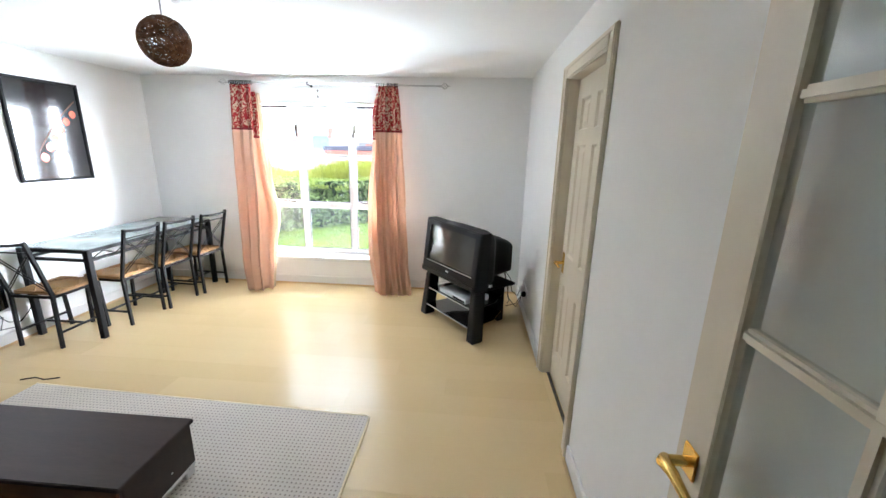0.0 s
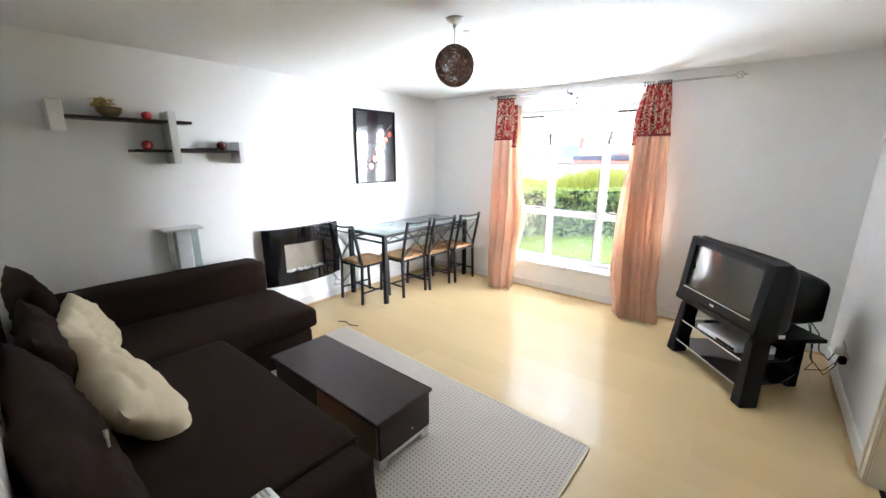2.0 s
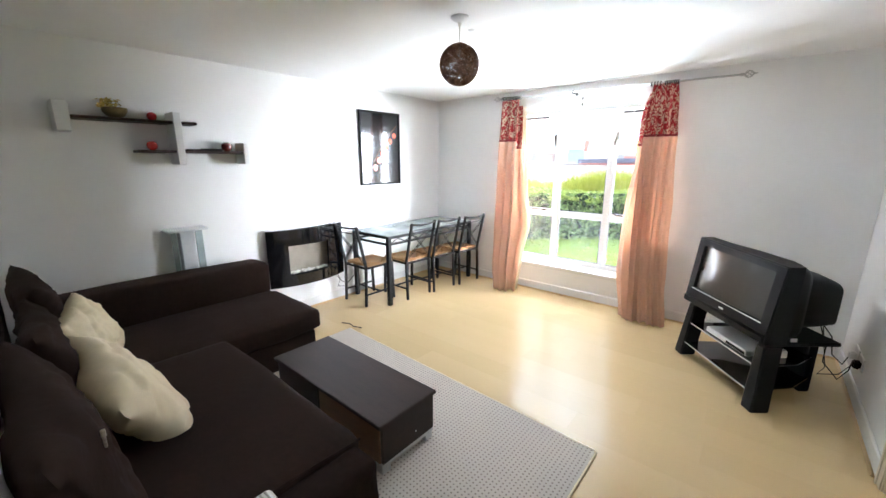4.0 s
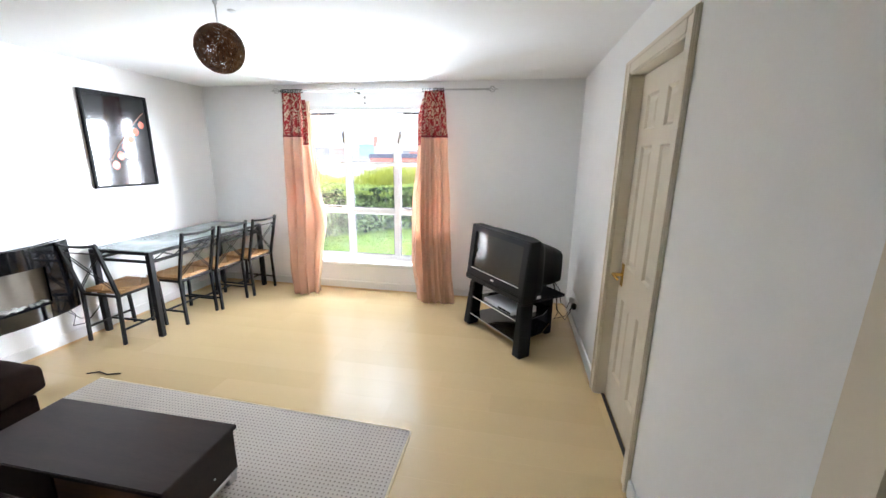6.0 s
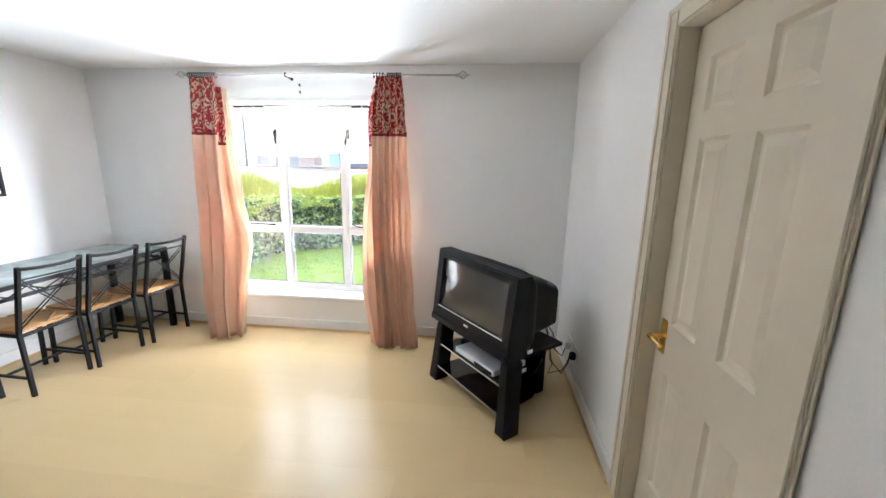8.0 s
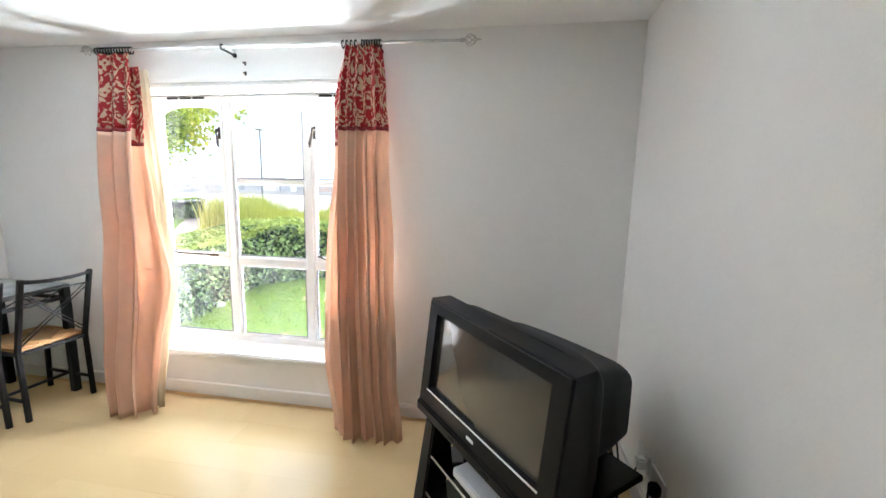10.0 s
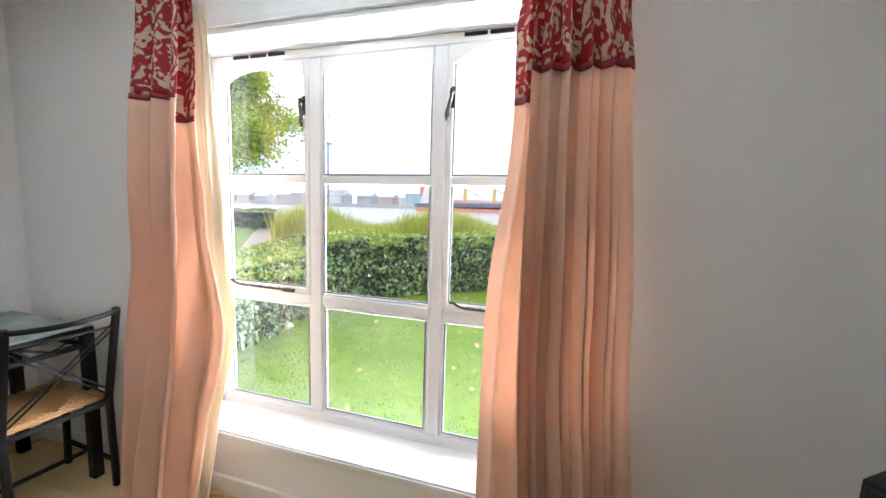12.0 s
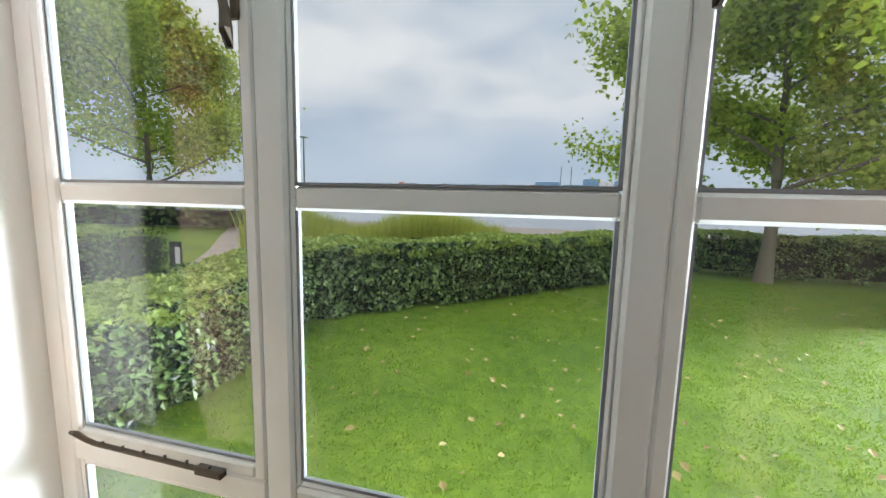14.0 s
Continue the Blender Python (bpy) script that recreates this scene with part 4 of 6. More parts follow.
# ---- rug ----
rug = bmesh.new()
box((-1.77, 1.36, 0.0), (0.49, 2.835, 0.012), 0.005, 2, bm=rug)
for v in rug.verts:
    v.co.y += (0.085 * (0.49 - v.co.x) / 2.26) if v.co.y > 2 else 0
tagged(part("rug", rug, M_RUG), "flat woven grey rug with a dotted pattern on the laminate", "rug")
hem = bmesh.new()
tube([(-1.77, 2.92, 0.008), (0.475, 2.836, 0.008), (0.488, 2.82, 0.008), (0.49, 2.80, 0.008), (0.49, 1.36, 0.008)], 0.006, 6, bm=hem)
rug_edge = part("hem", hem, M_CREAMCLOTH, bpy.data.objects["rug"], "pale bound hem")

# ---- sofa ----
sofa = thing("corner_sofa", (-1.2, 1.6, 0), "dark brown fabric corner sofa bed with a chaise", "sofa")
part("chaise_base", soft((-2.40, 1.0, 0.03), (-1.51, 2.43, 0.25), 0.02, 10, 0, 0.003), M_SOFA, sofa)
part("chaise_seat", soft((-2.19, 1.02, 0.25), (-1.48, 2.475, 0.42), 0.05, 16, 0.02, 0.006), M_SOFA, sofa)
part("chaise_back", soft((-2.44, 0.98, 0.24), (-2.17, 2.44, 0.665), 0.05, 16, 0.008, 0.006), M_SOFA, sofa)
part("seat_base", soft((-1.50, 0.99, 0.03), (-0.01, 1.75, 0.27), 0.02, 12, 0, 0.003), M_SOFA, sofa)
part("seat_cushion", soft((-1.478, 1.02, 0.27), (-0.13, 1.80, 0.425), 0.035, 18, 0.012, 0.006), M_SOFA, sofa)
part("side_panel", soft((-0.14, 0.99, 0.10), (0.008, 1.775, 0.405), 0.03, 14, 0.0, 0.007), M_SOFA, sofa)
part("back_frame", soft((-2.40, 0.903, 0.24), (-0.02, 0.925, 0.80), 0.04, 16, 0.0, 0.005), M_SOFA, sofa)
pip = tube([(-0.135, 1.79, 0.41), (-0.134, 1.5, 0.43), (-0.134, 1.2, 0.43), (-0.134, 1.05, 0.425)], 0.005, 6)
part("piping", pip, M_SOFA, sofa)


def lean(x, y, z, rx, rz, ry=0):
    return pose(x, y, z, rx, ry, rz)


for name, m, size, th, mat, seed, lab in (
        ("back_cushion", lean(-1.98, 1.065, 0.665, 100, 4), (0.74, 0.50), 0.17, M_SOFA, 3.0, "dark brown loose back cushion leaning on the sofa back"),
        ("back_cushion", lean(-1.34, 1.055, 0.645, 102, -1), (0.70, 0.46), 0.16, M_SOFA, 9.0, "dark brown loose back cushion behind a cream cushion"),
        ("back_cushion", lean(-0.50, 1.012, 0.65, 105, 2), (0.92, 0.52), 0.18, M_SOFA, 5.0, "large dark brown back cushion with a zip pull")):
    tagged(part(name, pillow((0, 0, 0), size, th, m, 28, seed), mat, smooth=85), lab, "cushion", "back cushions")
for m, size, th, seed in ((lean(-1.61, 1.215, 0.62, 118, -12, 2), (0.56, 0.36), 0.14, 1.0), (lean(-1.01, 1.245, 0.525, 126, 5, 8), (0.74, 0.42), 0.19, 6.0)):
    c = tagged(part("cushion", pillow((0, 0, 0), size, th, m, 34, seed), M_CREAMCLOTH, smooth=85), "crumpled cream cotton cushion resting on the sofa", "cushion", "cream cushions")
ZX, ZY, ZZ = lean(-0.50, 1.020, 0.65, 105, 2) @ Vector((0.31, 0.16, -0.082))
zip_pull = bmesh.new()
tube([(ZX + 0.010 * math.cos(a), ZY, ZZ + 0.016 * math.sin(a)) for a in [k * math.pi / 5 for k in range(10)]], 0.003, 6, bm=zip_pull, closed=True)
box((ZX - 0.006, ZY - 0.005, ZZ + 0.013), (ZX + 0.006, ZY + 0.005, ZZ + 0.032), 0.002, bm=zip_pull)
tagged(part("zip_pull", zip_pull, M_CHROME), "small metal zip pull hanging on the brown cushion", "zip pull")
dev = thing("plastic_device", (-0.095, 1.39, 0.43), "white rounded plastic device with three slots on the sofa", "device")
DX, DY, DZ = -0.095, 1.385, 0.408
part("housing", soft((DX - 0.045, DY - 0.04, DZ), (DX + 0.045, DY + 0.04, DZ + 0.045), 0.016, 8, 0.006, 0.0), M_WHITEPLASTIC, dev)
for k in range(3):
    part("slot", box((DX - 0.03, DY - 0.02 + 0.016 * k, DZ + 0.0465), (DX + 0.012, DY - 0.014 + 0.016 * k, DZ + 0.0535), 0.001), M_GREY, dev, "grey vent slot")

# ---- storage chest used as coffee table ----
chest = thing("coffee_table", (-0.71, 2.17, 0), "low dark wood storage coffee table on steel feet", "coffee table")
CX0, CX1, CY0, CY1, CT = -1.235, -0.245, 1.985, 2.36, 0.30
part("top", box((CX0 - 0.012, CY0 - 0.012, CT - 0.022), (CX1 + 0.012, CY1 + 0.012, CT), 0.004, 2), M_DARKWOOD, chest)
part("carcass", box((CX0, CY0 + 0.012, 0.07), (CX1, CY1, CT - 0.022), 0.003), M_DARKWOOD, chest)
part("drawer", box((CX0 + 0.47, CY0, 0.075), (CX1 - 0.012, CY0 + 0.012, CT - 0.03), 0.003), M_BROWNWOOD, chest, "brown wood drawer front")
part("drawer", box((CX0 + 0.012, CY0, 0.075), (CX0 + 0.46, CY0 + 0.012, CT - 0.03), 0.003), M_DARKWOOD, chest)
pl = bmesh.new()
for y in (CY0 + 0.005, CY1 - 0.045):
    box((CX0, y, 0.05), (CX1, y + 0.04, 0.07), 0.003, bm=pl)
box((CX1 - 0.035, CY0 + 0.045, 0.05), (CX1, CY1 - 0.045, 0.07), 0.003, bm=pl)
part("plinth", pl, M_CHROME, chest, "brushed steel plinth")
for x in (CX0 + 0.03, CX1 - 0.04):
    for y in (CY0 + 0.03, CY1 - 0.04):
        part("foot", box((x - 0.025, y - 0.02, 0.0), (x + 0.035, y + 0.035, 0.05), 0.004), M_CHROME, chest, "steel foot")
part("screw_cap", rod((CX1, CY1 - 0.14, 0.13), (CX1 + 0.002, CY1 - 0.14, 0.13), 0.005, seg=10), M_CHROME, chest)

# ---- dining table ----
TX0, TX1, TY0, TY1, TZ = -2.50, -1.90, 3.535, 4.97, 0.755
table = thing("dining_table", ((TX0 + TX1) / 2, (TY0 + TY1) / 2, 0), "black metal dining table with a frosted glass top", "table")
g = part("glass_top", box((TX0 + 0.005, TY0 + 0.005, TZ - 0.008), (TX1 - 0.005, TY1 - 0.005, TZ), 0.003, 2), M_TABLEGLASS, table, "frosted greenish glass top")
for x in (TX0 + 0.022, TX1 - 0.022):
    for y in (TY0 + 0.022, TY1 - 0.022):
        part("leg", box((x - 0.022, y - 0.022, 0), (x + 0.022, y + 0.022, TZ - 0.009), 0.004), M_BLACKMETAL, table)
for z, h in ((TZ - 0.024, 0.03), (TZ - 0.095, 0.022)):
    for y in (TY0 + 0.022, TY1 - 0.022):
        part("rail", box((TX0 + 0.044, y - 0.012, z - h / 2), (TX1 - 0.044, y + 0.012, z + h / 2), 0.003), M_BLACKMETAL, table)
    for x in (TX0 + 0.022, TX1 - 0.022):
        part("rail", box((x - 0.012, TY0 + 0.044, z - h / 2), (x + 0.012, TY1 - 0.044, z + h / 2), 0.003), M_BLACKMETAL, table)
for x in (TX1 - 0.022, TX0 + 0.022):
    zig = bmesh.new()
    n = 13
    for k in range(n):
        y0 = TY0 + 0.05 + k * (TY1 - TY0 - 0.1) / n
        y1 = y0 + (TY1 - TY0 - 0.1) / n
        za, zb = (TZ - 0.042, TZ - 0.086) if k % 2 else (TZ - 0.086, TZ - 0.042)
        rod((x, y0, za), (x, y1, zb), 0.005, seg=6, bm=zig)
    part("lattice", zig, M_BLACKMETAL, table, "zigzag metal lattice between the rails")

# ---- chairs ----
def build_chair():
    c = thing("dining_chair", (0, 0, 0), "black metal dining chair with a woven cane seat and crossed back", "chair", "chairs at the dining table")
    W, D, SZ, H, T = 0.37, 0.40, 0.435, 0.865, 0.024
    lean_top = -0.085
    for s in (-1, 1):
        x = s * (W / 2 - T / 2)
        b = bar((x, 0.0, 0), (x, 0.015, SZ), T)
        bar((x, 0.015, SZ - 0.005), (x, lean_top, H), T, bm=b)
        part("back_post", b, M_BLACKMETAL, c, local=True)
        part("leg", bar((x, D - 0.01, 0), (x, D - 0.03, SZ - 0.012), T), M_BLACKMETAL, c, local=True)
        part("side_rail", bar((x, 0.02, SZ - 0.022), (x, D - 0.03, SZ - 0.022), 0.02), M_BLACKMETAL, c, local=True)
        part("stretcher", bar((x, 0.01, 0.125), (x, D - 0.02, 0.125), 0.016), M_BLACKMETAL, c, local=True)
    part("front_rail", bar((-W / 2 + T, D - 0.03, SZ - 0.022), (W / 2 - T, D - 0.03, SZ - 0.022), 0.02), M_BLACKMETAL, c, local=True)
    part("back_rail", bar((-W / 2 + T, 0.015, SZ - 0.022), (W / 2 - T, 0.015, SZ - 0.022), 0.02), M_BLACKMETAL, c, local=True)
    part("stretcher", bar((-W / 2 + T, D * 0.5, 0.125), (W / 2 - T, D * 0.5, 0.125), 0.016), M_BLACKMETAL, c, local=True)

    def by(z):
        return 0.015 + (lean_top - 0.015) * (z - SZ) / (H - SZ)

    top = tube([(x, by(H) - 0.025 * (1 - (x / (W / 2)) ** 2), H - 0.012 - 0.012 * (1 - (x / (W / 2)) ** 2)) for x in [(-1 + k / 5) * (W / 2 - 0.006) for k in range(11)]], 0.011, 8)
    part("top_rail", top, M_BLACKMETAL, c, local=True)
    part("back_bar", bar((-W / 2 + T, by(0.78), 0.78), (W / 2 - T, by(0.78), 0.78), 0.010), M_BLACKMETAL, c, local=True)
    xs = W / 2 - T
    for s in (-1, 1):
        for d in (-0.012, 0.012):
            part("cross_bar", rod((-s * xs, by(0.47), 0.47 + d), (s * xs, by(0.775), 0.775 + d), 0.0042, seg=6), M_BLACKMETAL, c, local=True)
    seat = bmesh.new()
    box((-W / 2 + 0.004, 0.03, SZ - 0.014), (W / 2 - 0.004, D - 0.008, SZ + 0.008), 0.01, 2, bm=seat)
    sp = part("seat", seat, M_CANE, c, "woven honey-coloured cane seat", local=True)
    n = 17
    strands = bmesh.new()
    for k in range(n):
        u = (k + 0.5) / n
        x = -W / 2 + 0.012 + u * (W - 0.024)
        t = abs(2 * u - 1)
        tube([(x, 0.036, SZ + 0.009), (x, 0.036 + (D - 0.05) * 0.5 * t, SZ + 0.011)], 0.0048, 5, bm=strands)
        tube([(x, D - 0.014, SZ + 0.009), (x, D - 0.014 - (D - 0.05) * 0.5 * t, SZ + 0.011)], 0.0048, 5, bm=strands)
        y = 0.036 + u * (D - 0.05)
        tube([(-W / 2 + 0.01, y, SZ + 0.009), (-W / 2 + 0.01 + (W - 0.02) * 0.5 * t, y, SZ + 0.012)], 0.0048, 5, bm=strands)
        tube([(W / 2 - 0.01, y, SZ + 0.009), (W / 2 - 0.01 - (W - 0.02) * 0.5 * t, y, SZ + 0.012)], 0.0048, 5, bm=strands)
    w = part("weave", strands, M_CANE, sp, "cane strands", local=True)
    return c


ch = build_chair()
ch.matrix_basis = pose(-2.255, 3.365, 0, 0, 0, 0)
for y, a in ((3.97, 88), (4.35, 87), (4.765, 86)):
    copy_thing(ch, pose(-1.895 + (y - 3.96) * 0.14, y, 0, 0, 0, a))

# ---- wall-hung electric fire ----
fire = thing("electric_fire", (XL, 3.02, 0.28), "wall-hung electric fire with curved black glass and pebbles", "electric fire")
FY0, FY1, FZ0, FZ1, FD = 2.565, 3.39, 0.31, 0.865, 0.155


def bow(y):
    u = (y - FY0) / (FY1 - FY0) * 2 - 1
    return XL + 0.055 + (FD - 0.055) * (1 - u * u)


part("backbox", box((XL, FY0 + 0.06, FZ0 + 0.03), (XL + 0.06, FY1 - 0.06, FZ1 - 0.02), 0.004), M_BLACKPLASTIC, fire)
OY0, OY1, OZ0, OZ1 = 2.74, 3.16, 0.42, 0.71
fg = bmesh.new()
ny = 28
ylist = sorted({FY0 + (FY1 - FY0) * k / ny for k in range(ny + 1)} | {OY0, OY1})
zl = (FZ0, OZ0, OZ1, FZ1)
fv = {}
for i, y in enumerate(ylist):
    for j, z in enumerate(zl):
        for s, off in ((0, 0.0), (1, -0.008)):
            fv[i, j, s] = fg.verts.new((bow(y) + off, y, z))
for i in range(len(ylist) - 1):
    for j in range(3):
        if j == 1 and OY0 - 1e-6 <= ylist[i] and ylist[i + 1] <= OY1 + 1e-6:
            continue
        for s in (0, 1):
            q = [fv[i, j, s], fv[i + 1, j, s], fv[i + 1, j + 1, s], fv[i, j + 1, s]]
            fg.faces.new(q if s == 0 else q[::-1])
for i in range(len(ylist) - 1):
    for j in (0, 3):
        fg.faces.new((fv[i, j, 0], fv[i, j, 1], fv[i + 1, j, 1], fv[i + 1, j, 0]))
for i in (0, len(ylist) - 1):
    for j in range(3):
        fg.faces.new((fv[i, j, 0], fv[i, j + 1, 0], fv[i, j + 1, 1], fv[i, j, 1]))
part("curved_glass", fg, M_BLACKGLASS, fire, "curved glossy black glass front")
inner = bmesh.new()
box((XL + 0.061, OY0 - 0.03, OZ0 - 0.02), (XL + 0.066, OY1 + 0.03, OZ1 + 0.03), 0, bm=inner)
part("flame_screen", inner, M_FLAME, fire, "beige flame screen")
peb = bmesh.new()
rp = random.Random(8)
for k in range(34):
    y = OY0 + 0.01 + (OY1 - OY0 - 0.02) * rp.random()
    r = rp.uniform(0.010, 0.018)
    m = Matrix.Translation((XL + 0.075 + rp.uniform(0, 0.03), y, OZ0 + 0.012 + rp.uniform(0, 0.014))) @ Matrix.Diagonal((r, r * 1.3, r * 0.7, 1))
    bmesh.ops.create_icosphere(peb, subdivisions=1, radius=1, matrix=m)
part("pebble_bed", peb, M_PEBBLE, fire, "bed of white pebbles")
part("ledge", box((XL + 0.066, OY0 - 0.02, OZ0 - 0.02), (XL + 0.115, OY1 + 0.02, OZ0 + 0.002), 0.002), M_BLACKPLASTIC, fire)
cab = bmesh.new()
tube([(XL + 0.02, 3.30, 0.32), (XL + 0.05, 3.34, 0.24), (XL + 0.06, 3.30, 0.16), (XL + 0.05, 3.40, 0.14), (XL + 0.04, 3.52, 0.22), (XL + 0.02, 3.62, 0.34)], 0.004, 6, bm=cab)
tube([(XL + 0.02, 3.28, 0.31), (XL + 0.06, 3.36, 0.20), (XL + 0.06, 3.44, 0.17), (XL + 0.04, 3.56, 0.26), (XL + 0.02, 3.60, 0.40)], 0.003, 6, bm=cab)
part("cable", cab, M_BLACKPLASTIC, fire, "dangling black cables")
top_bits = bmesh.new()
tube([(XL + 0.06, 2.60, 0.86), (XL + 0.08, 2.75, 0.852), (XL + 0.09, 2.95, 0.856), (XL + 0.09, 3.15, 0.86), (XL + 0.07, 3.33, 0.875)], 0.005, 6, bm=top_bits)
part("top_wire", top_bits, M_BLACKPLASTIC, fire)

# ---- glass pedestal ----
ped = thing("pedestal_stand", (-2.44, 1.93, 0), "silver and glass pedestal stand behind the sofa", "stand")
part("base", box((-2.545, 1.82, 0), (-2.39, 2.06, 0.02), 0.004), M_SILVER, ped)
part("column", box((-2.50, 1.885, 0.02), (-2.43, 1.985, 0.97), 0.006), M_SILVER, ped, "brushed silver column")
part("glass_panel", box((-2.47, 2.0, 0.02), (-2.462, 2.05, 0.97), 0.001), M_TABLEGLASS, ped, "frosted glass side panel")
part("glass_panel", box((-2.47, 1.835, 0.02), (-2.462, 1.87, 0.97), 0.001), M_TABLEGLASS, ped, "frosted glass side panel")
part("top", box((-2.55, 1.80, 0.97), (-2.385, 2.075, 0.988), 0.004), M_SILVER, ped, "grey square top")

# ---- wall shelf ----
shelf = thing("wall_shelf", (XL, 1.9, 1.5), "dark wood stepped wall shelf with white uprights", "shelf")
SD = 0.17
part("board", box((XL, 1.395, 1.763), (XL + SD, 2.090, 1.782), 0.003), M_DARKWOOD, shelf)
part("board", box((XL, 1.710, 1.558), (XL + SD, 2.405, 1.577), 0.003), M_DARKWOOD, shelf)
part("upright", box((XL, 1.320, 1.682), (XL + SD + 0.01, 1.392, 1.865), 0.004), M_GLOSSWHITE, shelf, "white upright block")
part("upright", box((XL, 1.935, 1.475), (XL + SD + 0.012, 1.985, 1.845), 0.004), M_GLOSSWHITE, shelf, "white upright block")
part("upright", box((XL, 2.408, 1.475), (XL + SD, 2.445, 1.645), 0.004), M_GLOSSWHITE, shelf, "white upright block")
bowl = thing("bowl", (XL + 0.09, 1.630, 1.782), "bronze bowl of dried yellow petals on the shelf", "bowl")
part("body", lathe([(0.025, 0.0), (0.05, 0.012), (0.068, 0.04), (0.070, 0.065), (0.064, 0.066), (0.058, 0.04), (0.03, 0.016), (0.001, 0.014)], (XL + 0.09, 1.630, 1.782), 24), M_BOWL, bowl)
rq = np.random.default_rng(5)
th = rq.uniform(0, 6.28, 90)
rr = rq.uniform(0, 0.055, 90)
pts = np.stack([XL + 0.09 + rr * np.cos(th), 1.605 + rr * np.sin(th) * 1.2, 1.845 + rq.uniform(0, 0.055, 90)], 1)
scatter_quads("petals", pts, np.tile([[0.3, 0, 1.0]], (90, 1)), 0.035, M_DRIED, bowl, "dried yellow petals", rng=rq)
for nm, y, z, r, mat, lab in (("candle_ball", 1.830, 1.782, 0.030, M_RED, "red round candle on the upper shelf"), ("candle_ball", 1.805, 1.577, 0.034, M_RED, "red round candle on the lower shelf"), ("vase", 2.305, 1.577, 0.040, M_DARKRED, "dark red round vase on the lower shelf")):
    lb = lathe([(r * 0.4, 0), (r * 0.85, r * 0.35), (r, r * 0.9), (r * 0.85, r * 1.480), (r * 0.45, r * 1.780), (r * 0.3, r * 1.8), (r * 0.2, r * 1.7)], (XL + 0.1, y, z), 20)
    tagged(part(nm, lb, mat), lab, "ornament")
rc = thing("remote_control", (XL + 0.09, 2.200, 1.577), "black remote control lying on the shelf", "remote control")
part("body", box((XL + 0.06, 2.120, 1.577), (XL + 0.105, 2.280, 1.596), 0.006, 2), M_BLACKPLASTIC, rc)
rc2 = thing("box", (XL + 0.09, 2.080, 1.577), "thin black case lying on the shelf", "case")
part("body", box((XL + 0.02, 2.000, 1.577), (XL + 0.14, 2.130, 1.588), 0.003), M_BLACKPLASTIC, rc2)

# ---- television on its stand ----
TVM = Matrix.Translation((0.885, 4.215, 0)) @ Matrix.Rotation(math.atan2(-0.775, 0.631), 4, "Z")
# local: x across to its right side, y backwards, z up


def tv_part(name, bm, mat, parent, label="", smooth=35):
    bm.transform(TVM)
    return part(name, bm, mat, parent, label, smooth=smooth)


stand = thing("tv_stand", tuple(TVM @ Vector((0.06, 0.2, 0))), "black television stand with glass shelves", "tv stand")
ZT = 0.42
for x in (-0.30, 0.43):
    b = bmesh.new()
    vs = [(-0.045, -0.115, 0), (0.045, -0.115, 0), (0.045, 0.0, 0), (-0.045, 0.0, 0), (-0.035, -0.055, ZT - 0.004), (0.035, -0.055, ZT - 0.004), (0.035, 0.06, ZT - 0.004), (-0.035, 0.06, ZT - 0.004)]
    top_x = x if x < 0 else x - 0.05
    vv = [b.verts.new(((x if i < 4 else top_x) + v[0], v[1], v[2])) for i, v in enumerate(vs)]
    for f in ((3, 2, 1, 0), (4, 5, 6, 7), (0, 1, 5, 4), (1, 2, 6, 5), (2, 3, 7, 6), (3, 0, 4, 7)):
        b.faces.new([vv[i] for i in f])
    bmesh.ops.bevel(b, geom=b.edges[:], offset=0.008, segments=2, affect="EDGES")
    tv_part("leg", b, M_PLASTIC, stand, "dark grey sloping front leg")
for z, y0 in ((0.265, -0.06), (0.105, -0.085)):
    b = bmesh.new()
    outline = [(-0.28, y0), (0.40, y0), (0.36, 0.22), (0.22, 0.46), (-0.12, 0.46), (-0.26, 0.22)]
    lo = [b.verts.new((x, y, z)) for x, y in outline]
    hi = [b.verts.new((x, y, z + 0.008)) for x, y in outline]
    b.faces.new(lo[::-1]), b.faces.new(hi)
    for k in range(6):
        b.faces.new((lo[k], lo[(k + 1) % 6], hi[(k + 1) % 6], hi[k]))
    tv_part("glass_shelf", b, M_BLACKGLASS, stand, "black glass shelf", smooth=0)
    tv_part("shelf_edge", box((-0.28, y0 - 0.006, z), (0.40, y0 - 0.001, z + 0.008), 0.001), M_CHROME, stand, "silver shelf edge")
tv_part("back_column", box((-0.14, 0.38, 0.0), (0.24, 0.455, ZT - 0.004), 0.01, 2), M_BLACKPLASTIC, stand)
tv_part("top_plate", box((-0.27, 0.062, ZT - 0.03), (0.36, 0.46, ZT - 0.004), 0.006), M_BLACKPLASTIC, stand)

tv = thing("television", tuple(TVM @ Vector((0, 0.1, ZT))), "bulky dark grey tube television with a wide dusty screen", "television")
H0, H1 = ZT, 0.932
W2 = 0.405


def face_y(z):
    return -0.06 + (z - H0) / (H1 - H0) * 0.06


b = bmesh.new()
fr_out = [(-W2, H0), (W2, H0), (W2 + 0.002, H1 - 0.02), (-W2 - 0.002, H1)]
SX0, SX1, SZ0, SZ1 = -0.335, 0.335, H0 + 0.125, H1 - 0.055
inn = [(SX0, SZ0), (SX1, SZ0), (SX1, SZ1 - 0.012), (SX0, SZ1)]
lo = [b.verts.new((x, face_y(z), z)) for x, z in fr_out]
li = [b.verts.new((x, face_y(z), z)) for x, z in inn]
ld = [b.verts.new((x * 0.985, face_y(z) + 0.025, z)) for x, z in inn]
bk = [b.verts.new((x * 0.99, face_y(z) * 0.3 + 0.10, z)) for x, z in fr_out]
